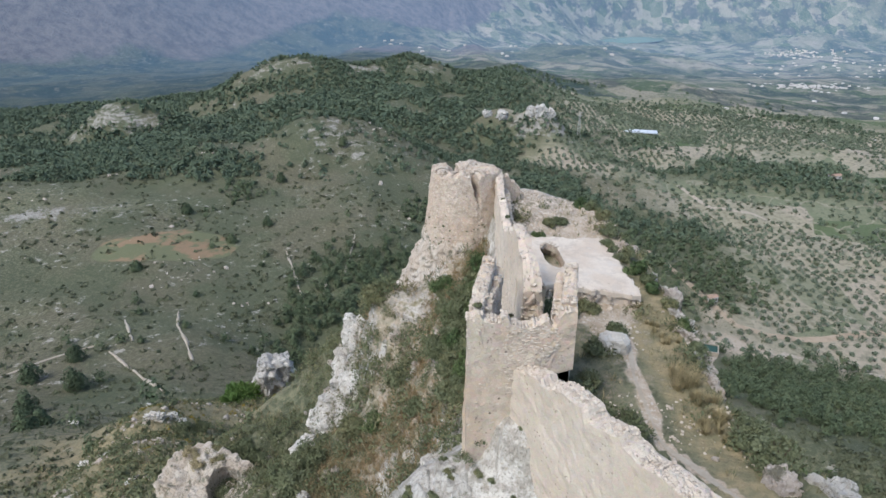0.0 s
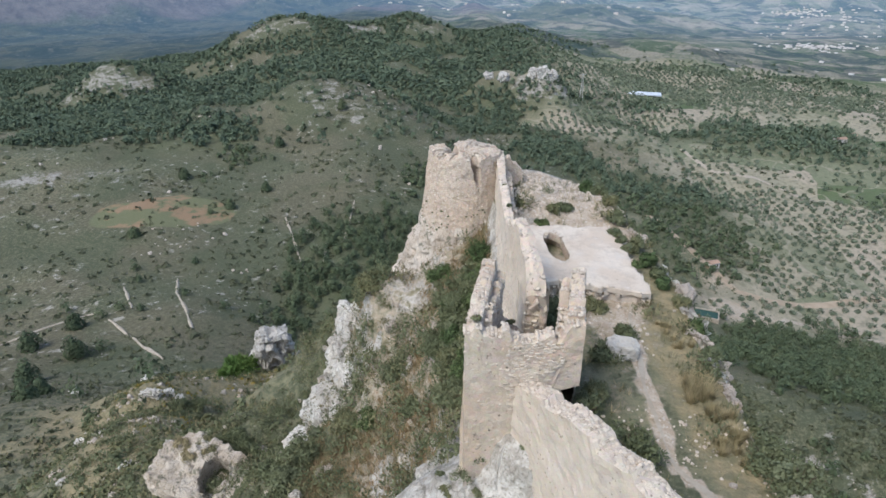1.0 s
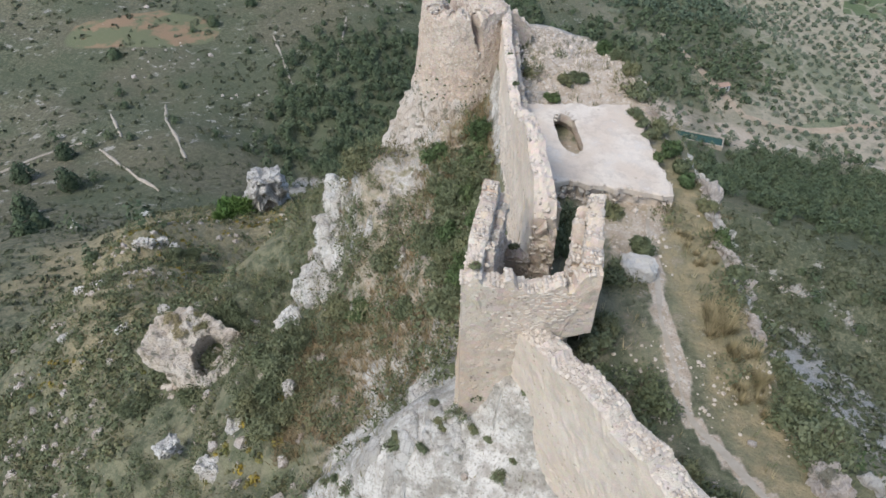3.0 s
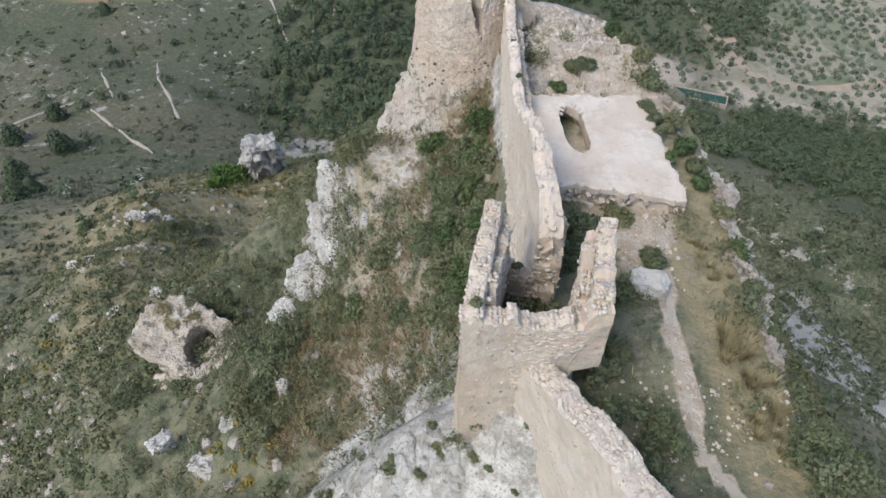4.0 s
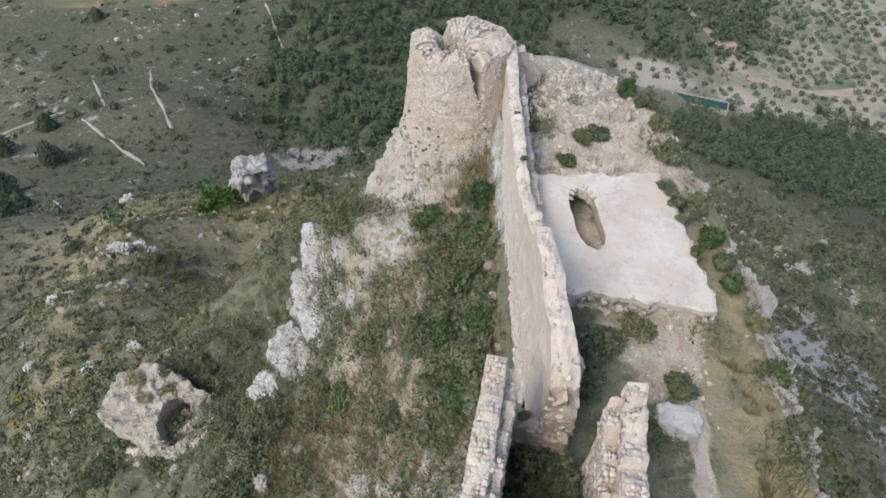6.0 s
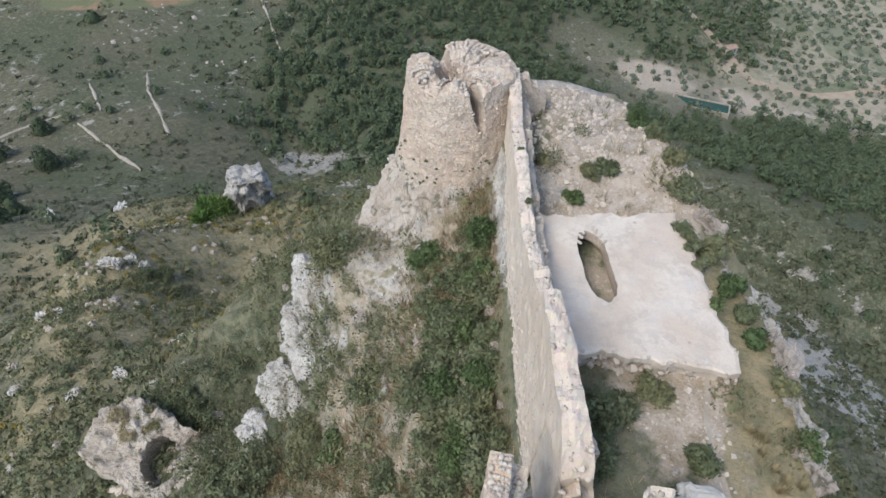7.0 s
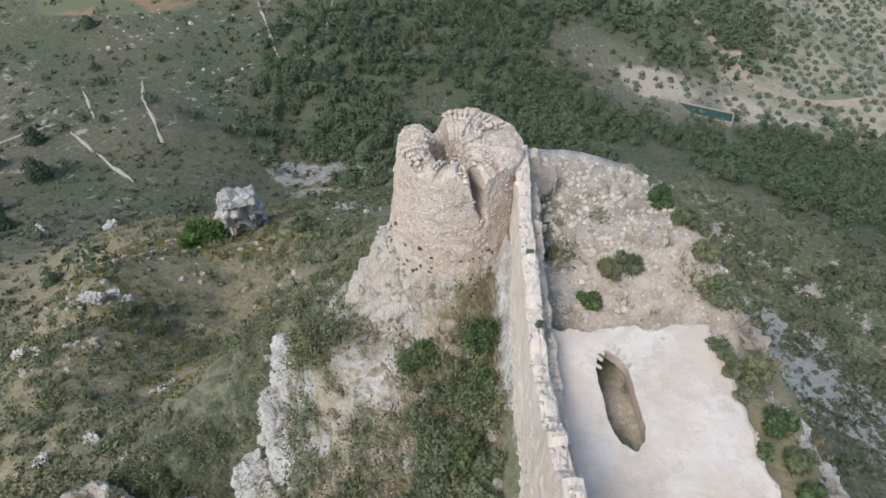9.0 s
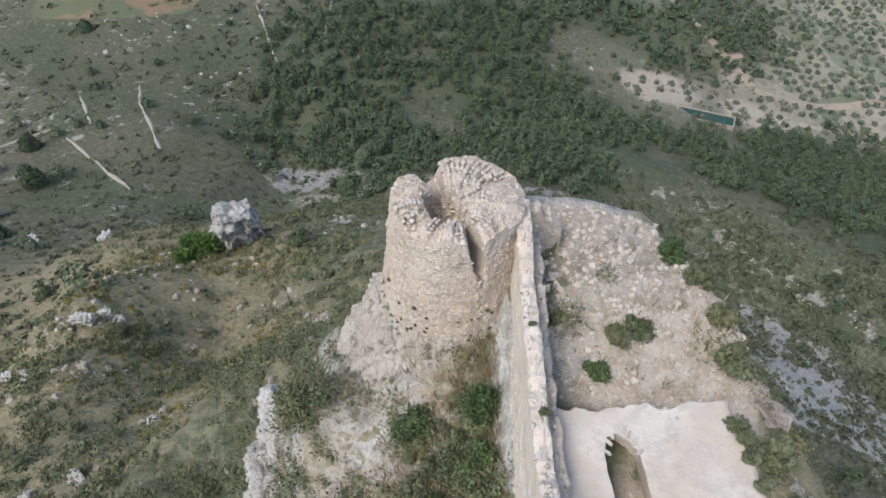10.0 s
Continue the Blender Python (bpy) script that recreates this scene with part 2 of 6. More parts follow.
WALL = masonry_material("weathered_masonry", (0.555, 0.48, 0.395), (0.39, 0.335, 0.275), (0.50, 0.385, 0.29), 5.5, 0.22)
TOWER = masonry_material("tower_masonry", (0.59, 0.515, 0.43), (0.37, 0.305, 0.25), (0.54, 0.415, 0.315), 6.5, 0.5)
RENDER = masonry_material("lime_render", (0.61, 0.535, 0.45), (0.47, 0.41, 0.345), (0.55, 0.445, 0.35), 6.0, 0.14)
OUTER = masonry_material("outer_render", (0.555, 0.495, 0.42), (0.43, 0.38, 0.32), (0.51, 0.43, 0.345), 6.0, 0.16)
STONE = stone_material("loose_limestone", (0.54, 0.48, 0.405), (0.48, 0.415, 0.345), (0.37, 0.32, 0.265))
ROCK = limestone_material("limestone")
WARM_ROCK = limestone_material("stained_limestone", (0.53, 0.475, 0.42), (0.45, 0.385, 0.325), (0.36, 0.28, 0.22))
VAULT = limestone_material("warm_limestone", (0.58, 0.52, 0.44), (0.48, 0.41, 0.33), (0.38, 0.31, 0.235))
BUTTRESS = limestone_material("buttress_limestone", (0.60, 0.545, 0.475), (0.53, 0.455, 0.375), (0.40, 0.325, 0.26))
SLOPE_ROCK = limestone_material("weathered_limestone", (0.59, 0.57, 0.525), (0.48, 0.45, 0.40), (0.33, 0.29, 0.24))
GREY_ROCK = limestone_material("grey_limestone", (0.52, 0.505, 0.475), (0.41, 0.39, 0.36), (0.29, 0.265, 0.23))
BOULDER = plain_material("smooth_limestone", (0.50, 0.475, 0.43), (0.38, 0.355, 0.31), 1.2, 0.9, 0.4)
EARTH = plain_material("cistern_earth", (0.27, 0.225, 0.175), (0.17, 0.14, 0.105), 2.0)
TERRACE = terrace_material()
GROUND = ground_material()
SHRUB = leaf_material("shrub_leaves", (0.094, 0.112, 0.060), (0.118, 0.138, 0.076), (0.140, 0.158, 0.092), (0.158, 0.160, 0.082), (0.182, 0.156, 0.092), deep=0.3)
GREEN = leaf_material("fresh_leaves", (0.070, 0.105, 0.045), (0.092, 0.130, 0.055), (0.115, 0.145, 0.062))
BRIGHT = leaf_material("bright_leaves", (0.075, 0.135, 0.04), (0.10, 0.175, 0.05), (0.13, 0.20, 0.06), deep=0.4)
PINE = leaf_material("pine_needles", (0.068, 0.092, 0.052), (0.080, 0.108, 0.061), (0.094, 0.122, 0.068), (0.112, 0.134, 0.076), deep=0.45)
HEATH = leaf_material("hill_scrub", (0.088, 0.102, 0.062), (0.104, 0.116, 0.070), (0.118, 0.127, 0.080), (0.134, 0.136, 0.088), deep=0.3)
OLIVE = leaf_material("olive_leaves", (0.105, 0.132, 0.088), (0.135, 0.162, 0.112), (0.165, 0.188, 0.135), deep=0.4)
# pine needles with distance haze put into the colour: bluer and lighter
HAZED_PINE = leaf_material("hazed_pine_needles", (0.076, 0.106, 0.072), (0.088, 0.122, 0.080), (0.102, 0.134, 0.086), (0.118, 0.146, 0.092), deep=0.3)
DRY = leaf_material("dry_grass", (0.37, 0.31, 0.185), (0.29, 0.245, 0.14), (0.185, 0.18, 0.095), (0.125, 0.14, 0.07), deep=0.4)
RUST = leaf_material("withered_grass", (0.36, 0.255, 0.15), (0.30, 0.225, 0.13), (0.24, 0.205, 0.115), deep=0.4)
GORSE = leaf_material("gorse_flowers", (0.30, 0.22, 0.04), (0.22, 0.19, 0.06), (0.12, 0.13, 0.05))
BARK = plain_material("bark", (0.11, 0.08, 0.06), (0.06, 0.045, 0.035), 8)
TRACK = plain_material("pale_track", (0.40, 0.36, 0.30), (0.30, 0.26, 0.205), 0.8)
CLAY = plain_material("clay_track", (0.36, 0.295, 0.22), (0.29, 0.23, 0.165), 0.3)
WHITE = plain_material("white_paint", (0.62, 0.60, 0.57), (0.45, 0.42, 0.39), 0.05)
TILES = plain_material("roof_tiles", (0.36, 0.24, 0.18), (0.28, 0.20, 0.15), 1.0)
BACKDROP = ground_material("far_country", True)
WATER = plain_material("still_water", (0.02, 0.055, 0.045), (0.03, 0.065, 0.05), 0.01, 0.15, 0.0)
# turquoise water, its base colour lightened by a painted-in sky reflection
LAKE = plain_material("lake_water", (0.16, 0.27, 0.29), (0.18, 0.29, 0.31), 0.01, 0.25, 0.0)
STEEL = plain_material("galvanised_steel", (0.42, 0.42, 0.41), (0.33, 0.33, 0.32), 2.0, 0.5)
SHEET = plain_material("plastic_sheet", (0.56, 0.61, 0.66), (0.46, 0.50, 0.55), 0.1, 0.4)


# ---- helpers for building ----
def part(name, bm, material, parent=None, label="", smooth_faces=False):
    me = bpy.data.meshes.new(name)
    bm.to_mesh(me)
    bm.free()
    me.materials.append(material)
    if smooth_faces:
        me.polygons.foreach_set("use_smooth", np.ones(len(me.polygons), bool))
    ob = new(name, me)
    ob.parent = parent
    return tagged(ob, label)


def thing(name, label, category, group="", at=(0, 0, 0)):
    ob = new(name)
    ob.location = at
    return tagged(ob, label, category, group)


def soup(name, verts, sides, material, tint=None, quads=False):
    """A mesh of loose triangles (or quads) from an array of corners."""
    k = 4 if quads else 3
    n = len(verts) // k
    me = bpy.data.meshes.new(name)
    me.vertices.add(n * k)
    me.vertices.foreach_set("co", np.ascontiguousarray(verts, np.float32).ravel())
    me.loops.add(n * k)
    me.loops.foreach_set("vertex_index", np.arange(n * k, dtype=np.int32))
    me.polygons.add(n)
    me.polygons.foreach_set("loop_start", np.arange(n, dtype=np.int32) * k)
    if tint is not None:
        a = me.attributes.new("tint", "FLOAT_COLOR", "POINT")
        rgba = np.repeat(np.asarray(tint, np.float32), k)
        a.data.foreach_set("color", np.stack([rgba, rgba, rgba, np.ones_like(rgba)], 1).ravel())
    me.materials.append(material)
    me.update(calc_edges=True)
    return me


def indexed(name, verts, faces, material, smooth_faces=False):
    me = bpy.data.meshes.new(name)
    me.vertices.add(len(verts))
    me.vertices.foreach_set("co", np.ascontiguousarray(verts, np.float32).ravel())
    faces = np.ascontiguousarray(faces, np.int32)
    k = faces.shape[1]
    me.loops.add(faces.size)
    me.loops.foreach_set("vertex_index", faces.ravel())
    me.polygons.add(len(faces))
    me.polygons.foreach_set("loop_start", np.arange(len(faces), dtype=np.int32) * k)
    me.materials.append(material)
    me.update(calc_edges=True)
    if smooth_faces:
        me.polygons.foreach_set("use_smooth", np.ones(len(me.polygons), bool))
    return me

def smooth(e0, e1, x):
    t = np.clip((x - e0) / (e1 - e0), 0.0, 1.0)
    return t * t * (3 - 2 * t)


def lattice(i, j, seed):
    k = (i.astype(np.int64) * 374761393 + j.astype(np.int64) * 668265263 + seed * 1442695041) & 0x7FFFFFFF
    k = ((k ^ (k >> 13)) * 1274126177) & 0x7FFFFFFF
    return ((k ^ (k >> 16)) & 0xFFFF) / 65535.0


def vnoise(x, y, seed=0):
    """Value noise, 0 to 1."""
    x, y = np.asarray(x, float), np.asarray(y, float)
    i, j = np.floor(x), np.floor(y)
    u, v = x - i, y - j
    u, v = u * u * (3 - 2 * u), v * v * (3 - 2 * v)
    a, b = lattice(i, j, seed), lattice(i + 1, j, seed)
    c, d = lattice(i, j + 1, seed), lattice(i + 1, j + 1, seed)
    return (a * (1 - u) + b * u) * (1 - v) + (c * (1 - u) + d * u) * v


def fbm(x, y, size, octaves=4, seed=0):
    """Layered noise about 0, its largest features of that size."""
    s, amp = 0.0, 1.0
    for o in range(octaves):
        s = s + amp * (vnoise(np.asarray(x) / size + 17.3 * o, np.asarray(y) / size - 9.1 * o, seed + o) - 0.5)
        amp, size = amp * 0.5, size * 0.47
    return s


def hill(x, y, cx, cy, h, rx, ry, turn=0.0):
    c, s = math.cos(radians(turn)), math.sin(radians(turn))
    u, v = (x - cx) * c + (y - cy) * s, -(x - cx) * s + (y - cy) * c
    return h * np.exp(-(u / rx) ** 2 - (v / ry) ** 2)


def soft_max(a, b, k):
    m = np.maximum(a, b)
    return m + k * np.log(np.exp((a - m) / k) + np.exp((b - m) / k))


def west_edge(y):
    """The castle rock's western brink: along the old walls, then off to the south-east."""
    return 3.9 + 0.66 * np.maximum(21.6 - y, 0) - 0.02 * np.maximum(y - 30, 0) - 1.6 * smooth(24.5, 22.5, y) * smooth(18.5, 21.0, y)


def east_edge(y):
    return 12.2 + 0.05 * (y - 25) - 0.30 * np.maximum(y - 36, 0) + 0.62 * np.maximum(20 - y, 0)


def terrain(x, y):
    x, y = np.asarray(x, float), np.asarray(y, float)
    # the valleys and far ranges
    base = -119 - 0.215 * np.clip(x + 45, 0, 240) - 0.02 * np.clip(x - 195, 0, 2500)
    base = base - 0.098 * np.clip(y - 960 + 300 * smooth(50, 300, x), 0, 3000) - 30 * smooth(-250, -800, x) - 80 * smooth(-100, -600, y)
    base = base - 32 * smooth(380, 700, y) * smooth(130, 0, x) - 30 * smooth(-180, -420, x) * smooth(420, 700, y)
    base = base + hill(x, y, -86, 492, 32, 62, 58) + hill(x, y, -335, 660, 54, 58, 44, 12) + hill(x, y, -215, 890, 42, 110, 60, -8)
    base = base + hill(x, y, -35, 930, 20, 70, 50) + hill(x, y, 92, 610, 36, 26, 22) + hill(x, y, 55, 635, 26, 34, 26) + hill(x, y, -30, 710, 12, 120, 90)
    base = base + hill(x, y, 150, 640, 6, 50, 50) + hill(x, y, 330, 1150, 30, 180, 160)
    far = 900 * smooth(1900, 3900, y - 0.9 * x - 900) + 600 * smooth(4100, 4800, y)
    far = far * (1 + 0.5 * fbm(x, y, 620, 5, 40)) + 60 * fbm(x, y, 380, 4, 41) * smooth(1500, 2600, y)
    base = base + far
    # the lake's level bed
    u, v = (x - 1150) * 0.906 + (y - 4090) * 0.423, (y - 4090) * 0.906 - (x - 1150) * 0.423
    bed = np.exp(-((u / 400) ** 2 + (v / 230) ** 2) ** 2)
    base = base * (1 - bed) - 462 * bed
    base = base + hill(x, y, 1750, 3300, 120, 420, 260) + hill(x, y, 700, 2500, 60, 380, 200)
    # the skirt of the castle's hill
    r = np.hypot(x - 5, y - 35)
    skirt = -43 - 0.445 * r + 22 * smooth(-30, -100, x) - 22 * smooth(20, 80, x) * smooth(170, 120, r)
    base = soft_max(base, skirt, 5.0)
    rough = smooth(30, 260, np.hypot(x - 5, y - 30))
    base = base + rough * (9 * fbm(x, y, 90, 4, 3) + 5 * fbm(x, y, 28, 3, 6) * smooth(350, 500, np.hypot(x, y)) + 22 * fbm(x, y, 420, 3, 8) * smooth(300, 900, np.hypot(x, y)))
    # the castle's rock: a narrow top with a steep east side and a broken west side
    w, e = west_edge(y), east_edge(y)
    dn = np.maximum(y - 47.5, 0)
    ds = np.maximum(-14 - y, 0)
    dw = np.maximum(w - x, 0)
    de = np.maximum(x - e, 0)
    top = -1.05 + 0.9 * smooth(38, 42, y) - 0.9 * smooth(42, 46, y) * smooth(6, 10, x) + 1.0 * smooth(20, 14, y)
    drop_w = 2.3 * (1 - np.exp(-dw / 0.5)) + 0.45 * np.minimum(dw, 3.5) + 1.35 * np.clip(dw - 3.5, 0, 6) + 0.6 * np.maximum(dw - 9.5, 0) + 0.2 * np.maximum(dw - 28, 0)
    drop_e = 1.9 * (1 - np.exp(-de / 1.2)) + 1.45 * de
    drop_n = 2.5 * (1 - np.exp(-dn / 2.0)) + 1.5 * np.minimum(dn, 20) + 0.6 * np.maximum(dn - 20, 0)
    drop = np.where((dw > 0) & (dn > 0), np.hypot(drop_w, drop_n), np.maximum(drop_w, drop_n))
    drop = np.where((de > 0) & (dn > 0), np.hypot(drop_e, drop_n), np.maximum(drop, drop_e)) + 0.8 * ds
    rock = top - drop
    rock = rock + hill(x, y, -43, 74, 8, 14, 14) - hill(x, y, -22, 57, 7, 10, 12) + hill(x, y, -4.7, 40.6, 4.2, 2.2, 3.2) - hill(x, y, -11.5, 41.5, 3.5, 3.5, 4.5) - hill(x, y, -27, 16, 5, 14, 14) - hill(x, y, -15.8, 34.8, 0.9, 2.4, 1.8)
    rock = rock + hill(x, y, -47, 87, 4, 10, 15, 20) + hill(x, y, -64, 114, 9, 18, 16, 30) - hill(x, y, -26, 77, 6, 11, 13)
    land = soft_max(base, rock, 4.0)
    # the spur breaks off to the hollow behind it
    land = land - hill(x, y, -26, 160, 17, 34, 34) - hill(x, y, -92, 150, 11, 36, 34) - hill(x, y, -60, 205, 8, 40, 40)
    near = 1 - smooth(120, 260, np.hypot(x, y - 30))
    on_top = smooth(0.8, -0.5, np.maximum(np.maximum(dw, de), dn))
    land = land + near * (1 - 0.8 * on_top) * (1.5 * fbm(x, y, 9, 4, 12) + 0.9 * fbm(x, y, 2.2, 3, 13)) * smooth(0.3, 7, np.maximum(np.maximum(dw, de), dn))
    land = land + near * 0.16 * fbm(x, y, 1.6, 3, 14)
    return land


# ---- the land ----
def spread(inner_lo, inner_hi, cell, grow, lo, hi):
    """Grid lines: even where the castle stands, ever wider towards the horizon."""
    mid = list(np.arange(inner_lo, inner_hi + cell / 2, cell))
    up, step = [mid[-1]], cell
    while up[-1] < hi:
        step = min(step * grow, 70)
        up.append(up[-1] + step)
    down, step = [mid[0]], cell
    while down[-1] > lo:
        step = min(step * grow, 90)
        down.append(down[-1] - step)
    return np.array(down[:0:-1] + mid + up[1:])


GX = spread(-12, 15, 0.31, 1.034, -3800, 3800)
GY = spread(10, 48, 0.31, 1.034, -1500, 4850)
MX, MY = np.meshgrid(GX, GY)
MZ = terrain(MX, MY)


def lie(x, y):
    """The height of the land's sheet at places."""
    x, y = np.asarray(x, float), np.asarray(y, float)
    i = np.clip(np.searchsorted(GX, x) - 1, 0, len(GX) - 2)
    j = np.clip(np.searchsorted(GY, y) - 1, 0, len(GY) - 2)
    u, v = (x - GX[i]) / (GX[i + 1] - GX[i]), (y - GY[j]) / (GY[j + 1] - GY[j])
    return (MZ[j, i] * (1 - u) + MZ[j, i + 1] * u) * (1 - v) + (MZ[j + 1, i] * (1 - u) + MZ[j + 1, i + 1] * u) * v


def blob(x, y, cx, cy, rx, ry, turn=0.0, soft=0.35, wobble=0.35, seed=5):
    """1 inside an uneven oval, 0 outside."""
    c, s = math.cos(radians(turn)), math.sin(radians(turn))
    u, v = ((x - cx) * c + (y - cy) * s) / rx, (-(x - cx) * s + (y - cy) * c) / ry
    d = np.hypot(u, v) + wobble * 2 * fbm(x, y, max(rx, ry) * 0.6, 3, seed)
    return smooth(1 + soft, 1 - soft, d)


KNOLLS = (
    (-84, 474, 11, 5), (-56, 440, 8, 9), (-215, 870, 60, 20), (-338, 640, 42, 16), (-300, 636, 20, 8), (-33, 897, 24, 16), (-46, 848, 20, 14), (-100, 894, 28, 14), (26, 820, 28, 14), (-234, 811, 48, 9), (-131, 406, 9, 4),
    (-114, 390, 9, 4), (-65, 386, 9, 6), (-36, 381, 10, 5), (-135, 359, 7, 6), (-195, 357, 26, 7), (-216, 339, 28, 7), (-48, 360, 8, 4), (-45, 608, 24, 10),
)


def knolls(x, y):
    """Bare limestone heads that break through the woods and the scrub."""
    d = np.full(np.shape(x), 9.0)
    for cx, cy, rx, ry in KNOLLS:
        d = np.minimum(d, np.hypot((x - cx) / rx, (y - cy) / ry))
    return smooth(1.5, 0.5, d + 1.1 * fbm(x, y, 16, 3, 64))


def woods(x, y):
    """How thick the pines stand, 0 to 1."""
    w = blob(x, y, 8, 240, 68, 66, -8) + blob(x, y, 150, 205, 66, 46, 40) + blob(x, y, 40, 350, 50, 50, 0)
    w = w + 0.85 * blob(x, y, -210, 450, 190, 75, 8) + 0.7 * blob(x, y, -40, 640, 190, 90, 0) + 0.6 * blob(x, y, -330, 760, 230, 120)
    w = w + 0.7 * blob(x, y, 130, 420, 70, 90, 0) + 0.5 * blob(x, y, 330, 560, 120, 60, 0) + 0.7 * blob(x, y, 230, 120, 90, 60, 0)
    w = w + 0.95 * smooth(400, 480, y) * smooth(1180, 1000, y) * smooth(170, 40, x)
    w = w * (1 - 0.93 * blob(x, y, -72, 440, 78, 78, 0, 0.25)) * (1 - 0.8 * blob(x, y, 70, 300, 22, 30, 0)) * (1 - 0.85 * blob(x, y, 110, 268, 32, 20, 0))
    w = w + 0.95 * smooth(-230, -320, x) * smooth(560, 660, y) * smooth(1200, 1000, y)
    far_w = smooth(900, 1300, np.hypot(x, y)) * smooth(0.0, 0.35, fbm(x, y, 260, 4, 60))
    return np.clip(w + far_w, 0, 1) * smooth(-0.36, -0.08, fbm(x, y, 45, 3, 30)) * (1 - knolls(x, y)) * (1 - blob(x, y, 112, 552, 46, 34, 0))


def groves(x, y):
    """Where olives and almonds grow in rows."""
    g = blob(x, y, 112, 552, 46, 34, 0) + blob(x, y, 235, 330, 120, 150, 0) + blob(x, y, 150, 610, 90, 70, 20) + blob(x, y, 330, 800, 230, 170) + blob(x, y, 520, 420, 170, 200)
    return np.clip(g, 0, 1) * (1 - np.clip(woods(x, y) * 1.5, 0, 1))


def trail_x(y):
    """Where the footpath runs along the ridge."""
    return np.interp(y, (11, 14.5, 17.5, 20, 22, 24, 26.5, 29, 31), (13.6, 11.2, 9.4, 8.5, 8.55, 8.65, 9.05, 9.2, 9.9))


def land():
    w = west_edge(MY)
    dzx = np.gradient(MZ, axis=1) / np.gradient(MX, axis=1)
    dzy = np.gradient(MZ, axis=0) / np.gradient(MY, axis=0)
    steep = np.hypot(dzx, dzy)
    near = 1 - smooth(60, 140, np.hypot(MX, MY - 30))
    west_face = smooth(0.0, 2.0, w - MX) * smooth(16, 7, w - MX) * smooth(12, 18, MY) * smooth(60, 46, MY)
    rock = 0.42 * smooth(1.0, 2.2, steep) * near + 0.1 * west_face + 1.0 * blob(MX, MY, -0.8, 19.4, 5.6, 5.0, 0) + 0.5 * blob(MX, MY, -2.0, 24.0, 3.5, 4.0, 0)
    rock = rock + 0.85 * blob(MX, MY, 88, 104, 13, 30, 22, 0.35, 0.6) + 0.5 * blob(MX, MY, 100, 88, 14, 18, 20, 0.35, 0.6) + 0.24 * knolls(MX, MY) + 0.25 * blob(MX, MY, -2.0, 41.5, 4.0, 3.4, 0) + 1.0 * blob(MX, MY, -38, 184, 15, 8, -10) + 0.8 * blob(MX, MY, -14, 104, 8, 3, -15) + 0.8 * blob(MX, MY, -8, 168, 16, 3, -25) + 0.7 * blob(MX, MY, 3, 184, 12, 4, 30) + 0.7 * blob(MX, MY, 25, 190, 12, 4, -20) + 0.6 * blob(MX, MY, 34, 158, 12, 8, 0) + 0.22 * blob(MX, MY, 8.4, 42.5, 4.0, 4.5, 0) + 0.5 * blob(MX, MY, -88, 199, 6, 4, 0) + 0.5 * blob(MX, MY, 6.5, 49, 3.2, 3.0, 0) + 0.25 * smooth(0.15, 0.6, fbm(MX, MY, 60, 4, 21)) * (1 - near)
    rock = rock + 0.34 * smooth(0.0, 0.5, fbm(MX, MY, 16, 4, 22)) * near
    rock = rock + 0.30 * blob(MX, MY, -335, 642, 55, 32, 0) + 0.3 * blob(MX, MY, 80, 612, 40, 28) + 0.16 * blob(MX, MY, -215, 875, 110, 50, 0) + 0.2 * blob(MX, MY, -35, 915, 60, 50)
    rock = rock + 0.22 * blob(MX, MY, -80, 470, 34, 34) + 0.3 * blob(MX, MY, -190, 330, 90, 24, 10)
    f = np.clip(((MX - 84) * 40 - (MY - 157) * 44) / (40 * 40 + 44 * 44), 0, 1)
    ledge = np.hypot(MX - 84 - 40 * f, MY - 157 + 44 * f - 3 * np.sin(f * 13))
    rock = rock + 0.75 * smooth(4.0, 0.8, ledge)
    rock = rock + 0.7 * smooth(-260, -120, MZ) * smooth(1500, 2200, MY)
    bare = 0.36 * blob(MX, MY, 8.4, 24, 2.6, 8, 4, 0.5) + 0.55 * blob(MX, MY, 8.6, 33, 2.8, 5, 4, 0.5) + 0.8 * blob(MX, MY, 8.0, 39.0, 3.6, 1.6, 0, 0.5) + 0.9 * blob(MX, MY, 8.6, 42.3, 4.2, 4.2, 0, 0.5) + 0.8 * blob(MX, MY, 6.5, 48.5, 3.6, 3.2, 0, 0.5) + 0.55 * west_face
    bare = bare + 0.14 * groves(MX, MY) * smooth(-0.25, 0.25, fbm(MX, MY, 40, 3, 55)) + 0.25 * blob(MX, MY, 165, 290, 40, 22, 10) + 0.45 * blob(MX, MY, 112, 552, 46, 34, 0) + 0.3 * blob(MX, MY, 294, 518, 50, 26, 0) + 0.55 * blob(MX, MY, -15, 166, 34, 8, 0) + 0.6 * blob(MX, MY, 104, 284, 26, 15, 0) + 0.4 * blob(MX, MY, 146, 318, 16, 24, 0) + 0.4 * blob(MX, MY, 150, 268, 26, 10, 0)
    scrub = np.clip(woods(MX, MY), 0, 1) * 1.2 + 0.5 * smooth(-0.1, 0.3, fbm(MX, MY, 30, 4, 33))
    scrub = scrub + 0.3 * blob(MX, MY, 95, 125, 45, 50, 30) - 1.55 * blob(MX, MY, -47, 88, 24, 48, 35) - 0.2 * blob(MX, MY, -24, 28, 9, 12, 0) + 0.8 * blob(MX, MY, -13, 40, 6, 9, 0) + 0.4 * blob(MX, MY, -150, 300, 130, 80, 0)
